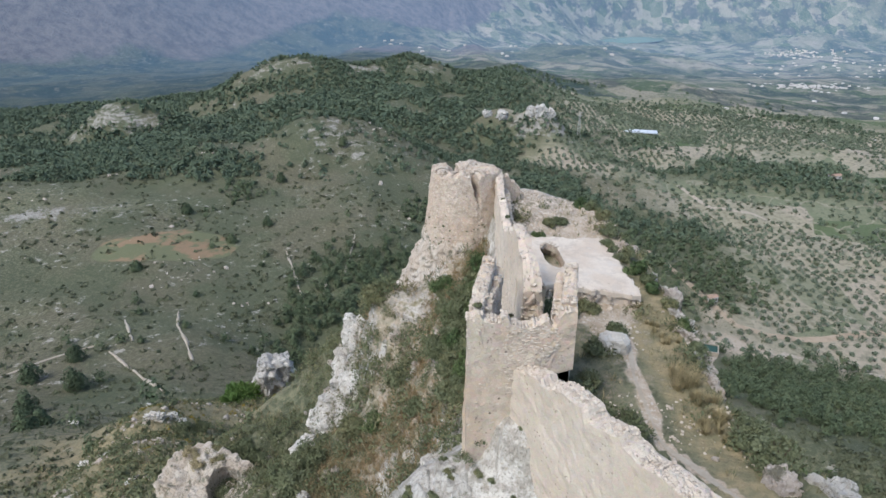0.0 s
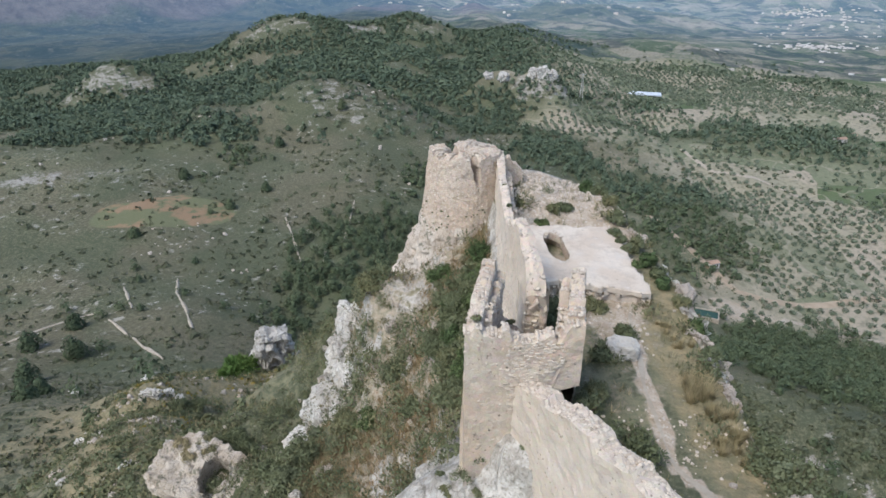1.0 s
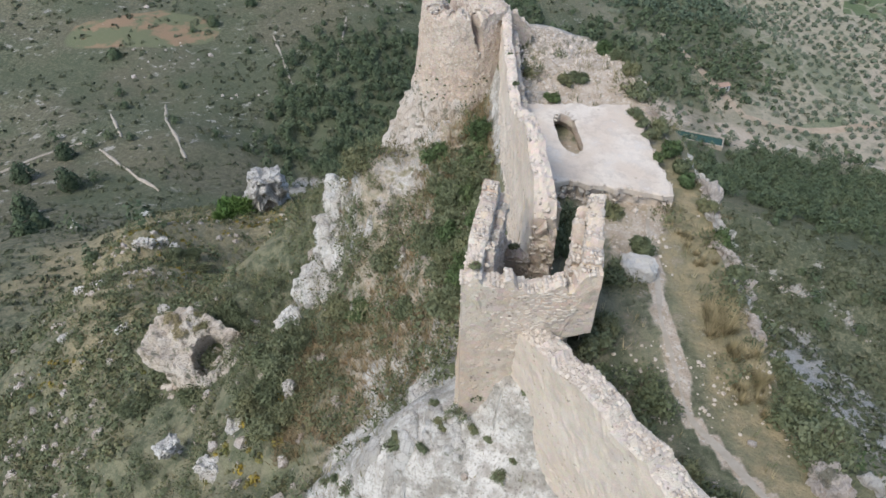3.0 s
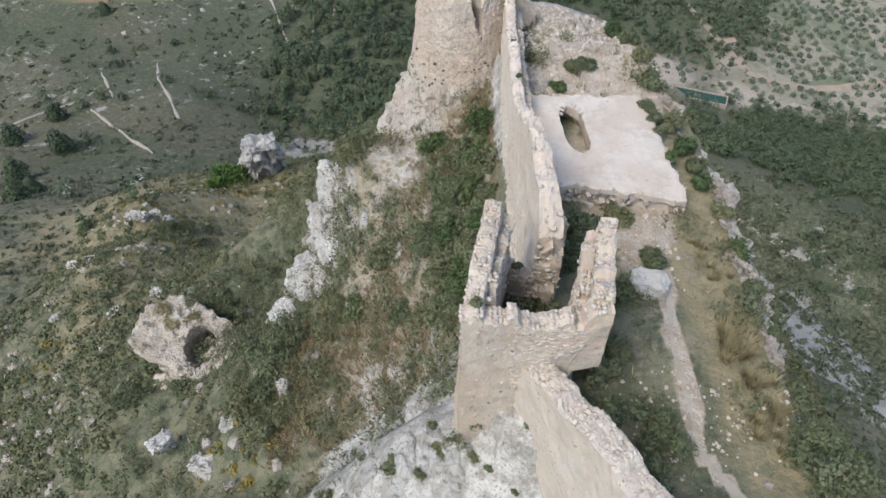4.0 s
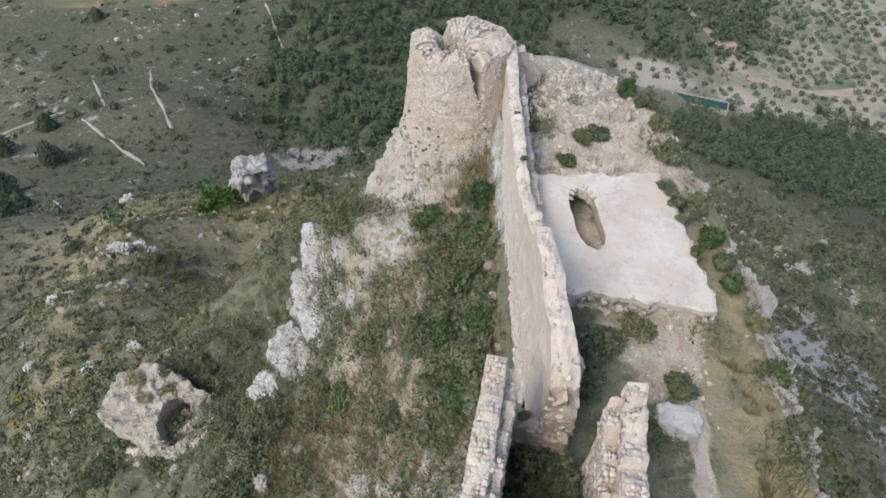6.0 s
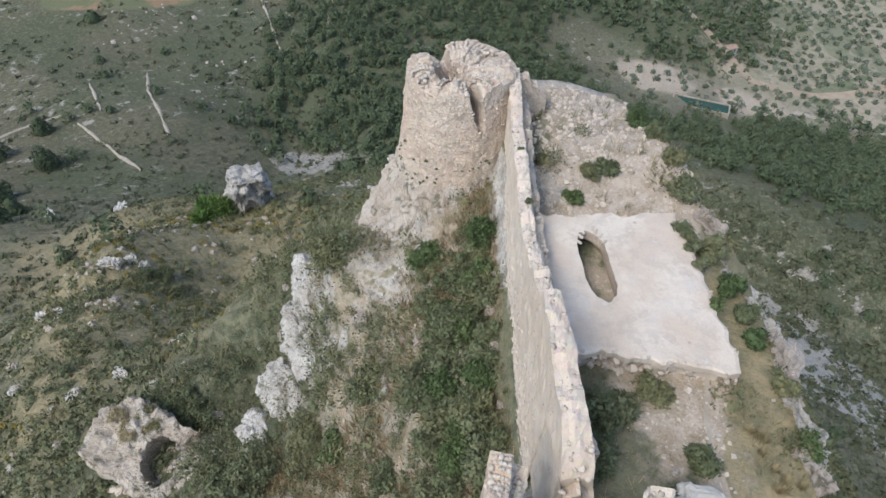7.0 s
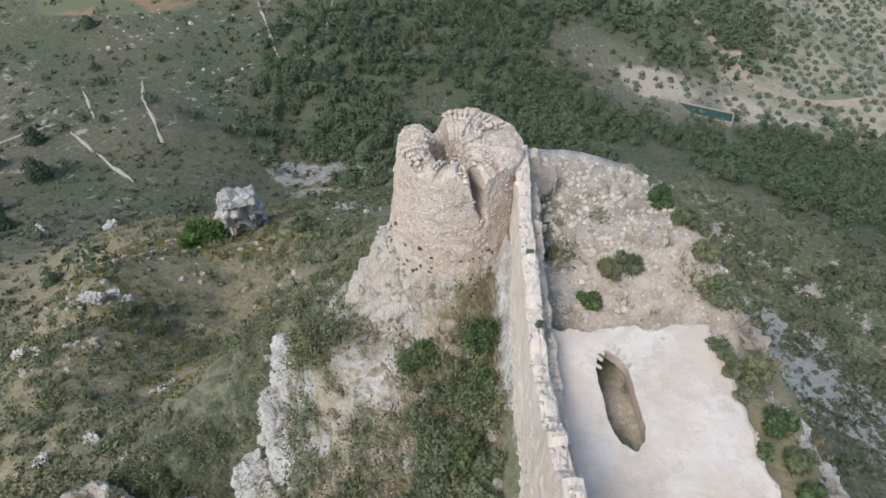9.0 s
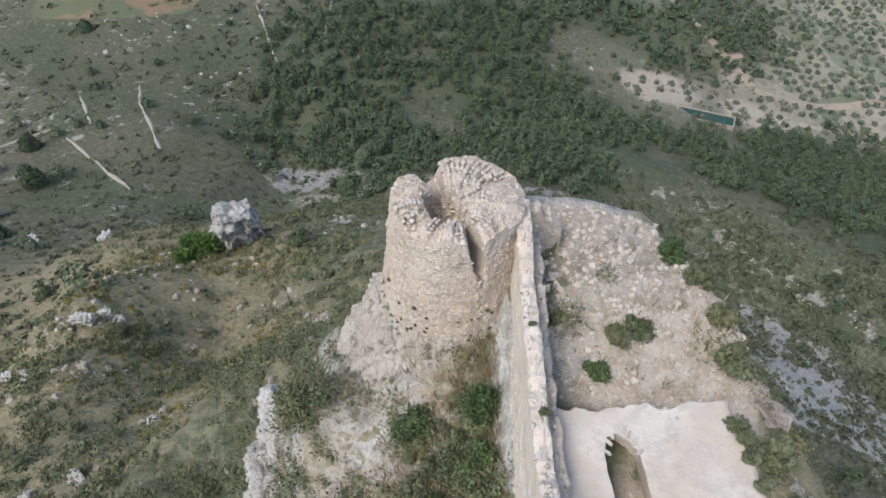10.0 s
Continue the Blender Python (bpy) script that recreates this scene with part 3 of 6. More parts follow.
    scrub = scrub - 1.6 * blob(MX, MY, 10.9, 24, 1.7, 9, -2, 0.5) + 0.15 * blob(MX, MY, -34, 40, 22, 24, 0) + 0.45 * smooth(140, 200, np.hypot(MX, MY)) * smooth(400, 300, np.hypot(MX, MY))
    scrub = scrub + 0.4 * smooth(-25, -60, MX) * smooth(300, 200, np.hypot(MX, MY)) * (1 - blob(MX, MY, -36, 80, 18, 44, 30)) + 0.6 * smooth(320, 430, MY) * smooth(150, 60, MX)
    field = blob(MX, MY, -141, 302, 34, 19, 6, 0.12, 0.16)
    trail = np.abs(MX - trail_x(MY) - 0.25 * fbm(MX, MY, 2.5, 2, 77)) / 0.22
    bare = bare + 0.9 * smooth(1.5, 0.4, trail) * smooth(10, 14, MY) * smooth(31.5, 30, MY)
    ny, nx = MX.shape
    idx = np.arange(ny * nx).reshape(ny, nx)
    faces = np.stack([idx[:-1, :-1], idx[:-1, 1:], idx[1:, 1:], idx[1:, :-1]], -1).reshape(-1, 4)
    me = indexed("ground", np.stack([MX, MY, MZ], -1).reshape(-1, 3), faces, GROUND, True)
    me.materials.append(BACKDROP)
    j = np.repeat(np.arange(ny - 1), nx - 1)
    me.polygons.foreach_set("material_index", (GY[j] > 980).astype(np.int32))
    plots = np.clip(smooth(120, 230, MX) * smooth(180, 260, MY) * (1 - woods(MX, MY)) + groves(MX, MY) * 0.8 + smooth(1000, 1200, MY) * smooth(-300, 100, MX), 0, 1)
    cliff = smooth(-325, -235, MZ + 110 * fbm(MX, MY, 420, 4, 71)) * smooth(1700, 2100, MY) * smooth(500, 0, MX) + 0.35 * smooth(0.4, 0.8, steep) * smooth(2000, 2500, MY) * smooth(0, 500, MX)
    b = me.attributes.new("use", "FLOAT_COLOR", "POINT")
    b.data.foreach_set("color", np.stack([plots, cliff, np.clip(woods(MX, MY), 0, 1), smooth(70, 160, np.hypot(MX, MY - 30))], -1).astype(np.float32).ravel())
    a = me.attributes.new("cover", "FLOAT_COLOR", "POINT")
    a.data.foreach_set("color", np.stack([rock, scrub, bare, field], -1).astype(np.float32).ravel())
    tagged(new("ground", me), "steep dry limestone hillside with scrub and bare soil", "ground", kind="structure")


land()


# ---- masonry ----
def stone_shapes(count):
    """Rough squared stones: hulls of jittered blocks."""
    out = []
    rng = random.Random(4)
    for _ in range(count):
        bm = bmesh.new()
        for sx in (-1, 1):
            for sy in (-1, 1):
                for sz in (-1, 1):
                    j = [rng.uniform(0.5, 0.95) for _ in range(3)]
                    bm.verts.new((0.5 * sx * j[0], 0.5 * sy * j[1], 0.5 * sz * j[2]))
                    if rng.random() < 0.8:
                        bm.verts.new((0.5 * sx * rng.uniform(0.0, 0.6), 0.5 * sy * rng.uniform(0.8, 1.05), 0.5 * sz * rng.uniform(0.0, 0.8)))
                    if rng.random() < 0.35:
                        bm.verts.new((0.5 * sx * rng.uniform(0.8, 1.05), 0.5 * sy * rng.uniform(0, 0.5), 0.5 * sz * rng.uniform(0.0, 0.6)))
        bmesh.ops.convex_hull(bm, input=bm.verts)
        bmesh.ops.delete(bm, geom=[v for v in bm.verts if not v.link_faces], context="VERTS")
        bmesh.ops.triangulate(bm, faces=bm.faces)
        me = bpy.data.meshes.new("stone")
        bm.to_mesh(me)
        bm.free()
        me.materials.append(STONE)
        out.append(me)
    return out


STONES = stone_shapes(14)
STONE_TRIS = []
for _m in STONES:
    co = np.empty(len(_m.vertices) * 3, np.float32)
    _m.vertices.foreach_get("co", co)
    STONE_TRIS.append(co.reshape(-1, 3)[np.array([list(p.vertices) for p in _m.polygons])])


def lay_stones(parent, mats, singles=300, name="stone"):
    """Stones at those matrices: the first ones as pieces of their own, the rest joined."""
    rng = random.Random(len(mats))
    for m in mats[:singles]:
        ob = new(name, STONES[rng.randrange(len(STONES))])
        ob.parent = parent
        ob.matrix_basis = m
    rest = mats[singles:]
    if rest:
        chunks = []
        for m in rest:
            a = np.array(m)
            chunks.append((STONE_TRIS[rng.randrange(len(STONES))].reshape(-1, 3) @ a[:3, :3].T + a[:3, 3]))
        me = soup("rubble", np.concatenate(chunks), 3, STONE)
        # each stone's triangles share corners, so that it is one island
        bm = bmesh.new()
        bm.from_mesh(me)
        bmesh.ops.remove_doubles(bm, verts=bm.verts, dist=0.0005)
        bm.to_mesh(me)
        bm.free()
        ob = new("rubble", me)
        ob.parent = parent
        tagged(ob, kind="stuff")


def facing(place, normal, up, size, rng, turn=12):
    """A matrix with y along the normal and z upwards, jittered."""
    n = Vector(normal).normalized()
    x = Vector(up).cross(n)
    x = x.normalized() if x.length > 1e-4 else Vector((1, 0, 0))
    z = n.cross(x) * -1
    r = Matrix((x, n, z)).transposed().to_4x4()
    j = Euler([radians(rng.uniform(-turn, turn)) for _ in range(3)]).to_matrix().to_4x4()
    return Matrix.Translation(place) @ r @ j @ Matrix.Diagonal((*size, 1))


def n3(x, y, z, size, octaves=3):
    return noise.fractal(Vector((x / size, y / size, z / size)), 1.0, 2.0, octaves)


class Ruin:
    """A ruined wall along a line in plan, with a broken top and two worn faces."""

    def __init__(self, path, thick, bottom, top, step=0.2, rows=14, batter=0.0, rough=0.06, seed=0, closed=False, dome=0.05, lumps=0.11, brow=None, dent=None):
        pts = [Vector(p) for p in path]
        if closed:
            pts.append(pts[0].copy())
        run = [0.0]
        for a, b in zip(pts, pts[1:]):
            run.append(run[-1] + (b - a).length)
        self.length, self.closed, self.seed, self.rough, self.dome, self.lumps = run[-1], closed, seed, rough, dome, lumps
        self.pts, self.run, self.thick, self.bottom, self.top, self.batter = pts, run, thick, bottom, top, batter
        self.n, self.rows, self.brow, self.dent = max(2, round(self.length / step)), rows, brow, dent

    def at(self, u):
        u = min(max(u, 0), self.length - 1e-6)
        k = max(i for i in range(len(self.run) - 1) if self.run[i] <= u)
        d = self.pts[k + 1] - self.pts[k]
        return self.pts[k] + d * ((u - self.run[k]) / d.length), d.normalized()

    def left(self, u):
        e = 0.35
        if self.closed:
            a, b = self.at((u - e) % self.length)[0], self.at((u + e) % self.length)[0]
        else:
            a, b = self.at(max(u - e, 0))[0], self.at(min(u + e, self.length))[0]
        d = (b - a).normalized()
        return Vector((-d.y, d.x))

    def face(self, u, f, side):
        """The place and normal on the left (side 1) or right (-1) face, f from foot to top."""
        c, l = self.at(u)[0], self.left(u)
        z0, z1 = self.bottom(u), self.top(u)
        z = z0 + (z1 - z0) * f
        half = self.thick(u) / 2 if callable(self.thick) else self.thick / 2
        p = c + l * side * (half + self.batter * max((z1 if self.brow is None else self.brow) - z, 0))
        d = self.rough * (n3(p.x + self.seed, p.y, z, 0.9) + 0.6 * n3(p.x, p.y + self.seed, z, 0.25, 2))
        if self.dent:
            d -= self.dent(u, z, side)
        p = p + l * side * d
        return Vector((p.x, p.y, z)), Vector((l.x * side, l.y * side, 0))

    def mesh(self):
        bm, rings = bmesh.new(), []
        count = self.n if self.closed else self.n + 1
        for i in range(count):
            u = self.length * i / self.n
            ring = [self.face(u, r / self.rows, 1)[0] for r in range(self.rows + 1)]
            right = [self.face(u, r / self.rows, -1)[0] for r in range(self.rows + 1)]
            a, b = ring[-1], right[-1]
            for k in (0.12, 0.25, 0.4, 0.55, 0.7, 0.85):
                q = a.lerp(b, k)
                q.z += self.dome * math.sin(math.pi * k) + self.lumps * n3(q.x, q.y, self.seed, 0.3 if self.lumps < 0.2 else 0.55)
                ring.append(q)
            ring += right[::-1]
            rings.append([bm.verts.new(p) for p in ring])
        last = len(rings) if self.closed else len(rings) - 1
        for i in range(last):
            a, b = rings[i], rings[(i + 1) % len(rings)]
            for k in range(len(a) - 1):
                bm.faces.new((a[k], a[k + 1], b[k + 1], b[k]))
        if not self.closed:
            bm.faces.new(rings[0])
            bm.faces.new(rings[-1][::-1])
        bmesh.ops.recalc_face_normals(bm, faces=bm.faces)
        return bm

    def crest(self, rng, size=0.24, gap=0.85, keep=0.9, u0=0, u1=None):
        """Loose stones along the top."""
        out, u = [], u0
        while u < (u1 or self.length):
            half = self.thick(u) / 2 if callable(self.thick) else self.thick / 2
            c, l = self.at(u)[0], self.left(u)
            w = -half + 0.08
            while w < half - 0.02:
                s = size * rng.uniform(0.7, 1.35)
                if rng.random() < keep:
                    p = c + l * w
                    out.append(facing((p.x, p.y, self.top(u) + self.dome * math.sin(math.pi * (0.5 - w / max(2 * half, 0.1))) - s * 0.12), (l.x, l.y, 0), (0, 0, 1), (s * rng.uniform(0.9, 1.4), s, s * rng.uniform(0.5, 1.0)), rng, 40))
                w += s * gap
            u += size * 1.1
        return out

    def courses(self, rng, side, size=0.22, f0=0.0, f1=1.0, u0=0.0, u1=None, keep=0.8, proud=0.2, where=None):
        """Face stones in rough courses."""
        out, z_off = [], 0.0
        u1 = u1 or self.length
        h = max(self.top(u) - self.bottom(u) for u in np.linspace(u0, u1, 12))
        k, rows = 0, max(1, int(h / (size * 0.82)))
        for r in range(rows):
            zz = (r + 0.5) / rows
            u = u0 + rng.uniform(0, size)
            while u < u1:
                s = size * rng.uniform(0.7, 1.5)
                top, bot = self.top(u), self.bottom(u)
                z = bot + zz * h
                f = (z - bot) / max(top - bot, 0.01)
                if f0 <= f <= min(f1, 1.0) and rng.random() < keep and (where is None or where(u, z)):
                    p, n = self.face(u, min(1.0, max(0.0, f + rng.uniform(-0.3, 0.3) * size / h)), side)
                    depth = s * 0.6
                    out.append(facing(p - n * depth * (0.5 - proud), n, (0, 0, 1), (s * 1.15, depth, size * rng.uniform(0.55, 0.95)), rng, 14))
                u += s * 1.12
        return out


def ragged(u, seed, size=0.5, amount=0.25):
    """Broken steps along a wall's top."""
    a = noise.cell(Vector((u / size + seed * 7.7, seed, 0.3)))
    return amount * (a - 0.5) + 0.3 * amount * noise.noise(Vector((u / size * 2.1, seed, 5.0)))


def lerp_along(u, *stops):
    for (a, va), (b, vb) in zip(stops, stops[1:]):
        if u <= b:
            return va + (vb - va) * max(0, (u - a)) / (b - a)
    return stops[-1][1]


# the roofless house at the ridge's south end
def ruined_house():
    home = thing("ruined_house", "roofless ruined house of pale rubble masonry, open inside", "ruin", at=(3.2, 23.0, 0))
    rng = random.Random(21)
    T = Matrix.Translation(-Vector((3.2, 23.0, 0)))
    front = Ruin([(0.95, 21.95), (5.2, 22.0)], 0.62, lambda u: lerp_along(u, (0, -4.2), (2.9, -2.6), (3.4, 0.9), (4.3, 1.15)), lambda u: lerp_along(u, (0, 3.75), (0.9, 3.7), (1.6, 3.35), (3.4, 3.25), (3.7, 3.9), (4.3, 4.0)) + ragged(u, 3, 0.33, 0.24), 0.16, 26, 0.02, 0.05, 3)
    west = Ruin([(1.28, 22.15), (2.05, 25.75)], 0.56, lambda u: -6.0, lambda u: lerp_along(u, (0, 3.8), (1.2, 4.0), (2.2, 4.15), (3.7, 4.25)) + ragged(u, 8, 0.6, 0.16), 0.16, 26, 0.03, 0.05, 5)
    inner = Ruin([(1.75, 22.4), (2.5, 25.65)], 0.36, lambda u: -2.0, lambda u: 3.7 + ragged(u, 4, 0.4, 0.4), 0.2, 14, 0.0, 0.07, 6)
    east = Ruin([(4.92, 22.1), (5.5, 24.9)], 0.55, lambda u: lerp_along(u, (0, 1.1), (0.5, 0.9), (1.2, -1.6)), lambda u: lerp_along(u, (0, 4.05), (1.3, 3.95), (2.0, 4.15), (2.9, 4.3)) + ragged(u, 11, 0.4, 0.26), 0.16, 18, 0.0, 0.07, 7)
    lining = Ruin([(4.5, 22.35), (5.0, 24.7)], 0.34, lambda u: -1.6, lambda u: lerp_along(u, (0, 3.1), (1.0, 3.0), (1.4, 3.6), (2.4, 3.75)) + ragged(u, 12, 0.35, 0.4), 0.18, 14, 0.0, 0.08, 9)
    back = Ruin([(2.5, 25.9), (4.4, 25.5)], 0.5, lambda u: -2.5, lambda u: lerp_along(u, (0, 1.9), (0.9, 0.7), (1.9, 0.3)) + ragged(u, 13, 0.4, 0.3), 0.2, 10, 0.0, 0.08, 10)
    for w in (front, west, inner, east, lining, back):
        part("wall", w.mesh(), WALL, home).matrix_basis = T
    stones = front.courses(rng, -1, 0.145, 0.5, 1.0, 1.5, 3.55, 0.85, 0.28)
    stones += front.crest(rng, 0.125) + east.crest(rng, 0.13) + west.crest(rng, 0.12)
    stones += lining.crest(rng, 0.13) + inner.crest(rng, 0.12) + back.crest(rng, 0.17)
    stones += lining.courses(rng, 1, 0.17, 0.25, 1, keep=0.6, proud=0.25) + inner.courses(rng, -1, 0.17, 0.3, 1, keep=0.5, proud=0.25)
    stones += east.courses(rng, 1, 0.24, 0.3, 1, keep=0.7) + front.courses(rng, -1, 0.14, 0.25, 1, 0, 1.5, 0.12, 0.06) + east.courses(rng, -1, 0.24, 0.3, 1, keep=0.6)
    stones += west.courses(rng, -1, 0.22, 0.4, 1, keep=0.6) + back.courses(rng, -1, 0.24, 0.2, 1, keep=0.7)
    lay_stones(home, [T @ m for m in stones])


# the tall wall from the house to the tower
def curtain_wall():
    at = Vector((3.9, 35, 0))
    home = thing("curtain_wall", "long broken curtain wall with worn lime render", "wall", at=at)
    T, rng = Matrix.Translation(-at), random.Random(31)

    def top(u):
        y = 25.9 + u
        return lerp_along(y, (25.9, 2.5), (26.3, 3.1), (27.0, 3.45), (29.0, 3.65), (31.0, 3.6), (31.2, 3.0), (32.6, 2.8), (32.8, 2.3), (34.5, 2.0), (34.7, 1.75), (38, 1.65), (41.5, 1.75), (43.2, 2.0), (44.9, 2.1)) + ragged(u, 17, 0.9, 0.16)

    main = Ruin([(4.08, 25.9), (3.86, 31), (3.82, 36), (4.0, 44.9)], lambda u: lerp_along(u, (0, 0.85), (5, 0.5), (10, 0.5), (18, 0.5)), lambda u: -4.5 if u > 2 else -1.5 + 0.0 * u, top, 0.17, 40, 0.035, 0.06, 15)
    ledge = Ruin([(4.55, 26.6), (4.4, 31), (4.3, 36), (4.5, 44.8)], 0.4, lambda u: -1.5, lambda u: lerp_along(u, (0, 2.2), (5, 2.0), (5.2, 1.3), (10, 0.8), (17.5, 1.1)) + ragged(u, 19, 0.7, 0.22), 0.22, 12, 0.0, 0.06, 16)
    part("wall", main.mesh(), RENDER, home).matrix_basis = T
    stub = Ruin([(3.62, 25.8), (4.52, 25.78)], 0.34, lambda u: -1.6, lambda u: lerp_along(u, (0, 2.2), (0.5, 2.55), (0.9, 2.0)) + ragged(u, 18, 0.25, 0.25), 0.1, 24, 0.0, 0.14, 61)
    part("wall", stub.mesh(), WALL, home).matrix_basis = T
    part("wall", ledge.mesh(), WALL, home).matrix_basis = T
    stones = main.crest(rng, 0.14, keep=0.2) + ledge.crest(rng, 0.14, keep=0.3)
    stones += stub.courses(rng, -1, 0.17, 0.1, 0.95, keep=0.6, proud=0.22)
    stones += main.courses(rng, 1, 0.17, 0.0, 0.42, 2, None, 0.7, 0.25) + main.courses(rng, 1, 0.15, 0.42, 0.62, 2, None, 0.3, 0.15) + ledge.courses(rng, -1, 0.25, keep=0.4)
    rng.shuffle(stones)
    lay_stones(home, [T @ m for m in stones])


# the round tower
def tower():
    at = Vector((1.7, 45.0, -4.0))
    home = thing("tower", "broken round tower of pale rubble masonry with a deep crack", "tower", at=at)
    T, rng = Matrix.Translation(-at), random.Random(41)
    def thickness(a):
        return lerp_along(math.degrees(a) % 360, (0, 2.35), (60, 2.2), (110, 1.9), (150, 1.25), (180, 1.1), (225, 1.0), (270, 0.95), (292, 1.15), (325, 1.9), (360, 2.25))

    turn = [2 * math.pi * k / 60 for k in range(60)]
    path = [(at.x + (2.45 - thickness(a) / 2) * math.cos(a), at.y + (2.45 - thickness(a) / 2) * math.sin(a)) for a in turn]
    runs = [0.0]
    for k in range(60):
        p, q = path[k], path[(k + 1) % 60]
        runs.append(runs[-1] + math.hypot(q[0] - p[0], q[1] - p[1]))

    def angle(u):
        return float(np.interp(u, runs, np.linspace(0, 360, 61)))

    def along(a):
        return float(np.interp(a, np.linspace(0, 360, 61), runs))

    def top(u):
        a = angle(u)
        z = lerp_along(a, (0, 2.1), (40, 2.0), (75, 2.15), (96, 2.15), (110, 1.9), (117, 1.1), (126, 0.6), (134, 1.0), (142, 1.9), (155, 2.25), (190, 2.35), (206, 2.3), (220, 2.15), (236, 2.3), (262, 2.4), (272, 2.35), (276, 2.2), (279, 1.8), (282, 1.7), (285, 2.0), (290, 2.3), (305, 2.45), (335, 2.35), (360, 2.1))
        return z + ragged(u, 23, 0.35, 0.12)

    def crack(u, z, side=-1):
        """How deep the broken cleft bites into the outer face."""
        if side > 0:
            return 0.0
        a = angle(u)
        e = math.hypot((a - 282.5 - 2.6 * (1.5 - z)) / (3.2 + 2.4 * min(max(z - 0.7, 0), 1.4)), (z - 1.45) / 1.0) + 0.3 * noise.noise(Vector((a * 0.35, z * 2.2, 3)))
        return 1.15 * max(0.0, min(1.0, (1.05 - e) / 0.2))

    ring = Ruin(path, lambda u: thickness(radians(angle(u))), lambda u: -6.0, top, 0.06, 52, 0.13, 0.08, 25, True, 0.16, 0.26, 2.4, crack)
    part("wall", ring.mesh(), TOWER, home).matrix_basis = T
    spur = Ruin([(4.3, 44.9), (5.6, 45.0)], 0.6, lambda u: -1.5, lambda u: lerp_along(u, (0, 1.9), (0.9, 1.5), (1.3, 0.9)) + ragged(u, 29, 0.3, 0.2), 0.15, 14, 0.0, 0.08, 27)
    part("wall", spur.mesh(), TOWER, home).matrix_basis = T
    bm = bmesh.new()
    bmesh.ops.create_grid(bm, x_segments=24, y_segments=24, size=2.1)
    bmesh.ops.delete(bm, geom=[v for v in bm.verts if v.co.length > 2.1], context="VERTS")
    for v in bm.verts:
        v.co = Vector((at.x + v.co.x, at.y + v.co.y, -0.4 + 0.5 * noise.fractal(v.co * 1.6, 1.0, 2.0, 3)))
    part("floor", bm, WALL, home, "rubble-filled tower floor").matrix_basis = T
    stones = ring.crest(rng, 0.15, keep=0.75, u1=along(275)) + ring.crest(rng, 0.15, keep=0.75, u0=along(291))
    sound = lambda u, z: crack(u, z) < 0.05
    stones += ring.courses(rng, -1, 0.135, 0.25, 1, along(165), along(335), 0.72, 0.15, sound)
    stones += ring.courses(rng, 1, 0.2, 0.5, 1, keep=0.3) + ring.courses(rng, -1, 0.15, 0.05, 0.25, along(165), along(335), 0.35, 0.12)
    rng.shuffle(stones)
    lay_stones(home, [T @ m for m in stones])


# the lower wall that runs down the ridge from the house
def outer_wall():
    at = Vector((6, 17, 0))
    home = thing("outer_wall", "thick broken outer wall with lime-rendered face and rubble core", "wall", at=at)
    T, rng = Matrix.Translation(-at), random.Random(51)
    wall = Ruin([(3.1, 21.95), (4.15, 20.0), (5.85, 17.1), (7.6, 14.2), (10.6, 9.4), (14.0, 4.0)], lambda u: lerp_along(u, (0, 0.8), (3, 0.9), (12, 0.95)), lambda u: lerp_along(u, (0, -3.0), (3, -5.0), (20, -6.5)), lambda u: lerp_along(u, (0, 1.25), (1.5, 1.6), (3.2, 2.05), (4.4, 2.1), (4.6, 1.85), (6.0, 2.1), (6.2, 1.8), (9, 1.9), (21, 1.6)) + ragged(u, 31, 0.8, 0.12), 0.2, 26, 0.03, 0.05, 33)
    part("wall", wall.mesh(), OUTER, home).matrix_basis = T
    stones = wall.crest(rng, 0.12, 0.95, 0.85, 0, 9) + wall.courses(rng, -1, 0.2, 0.0, 0.35, 0, 9, 0.25, 0.2) + wall.courses(rng, 1, 0.25, 0.4, 1, 0, 12, 0.6, 0.25)
    lay_stones(home, [T @ m for m in stones])


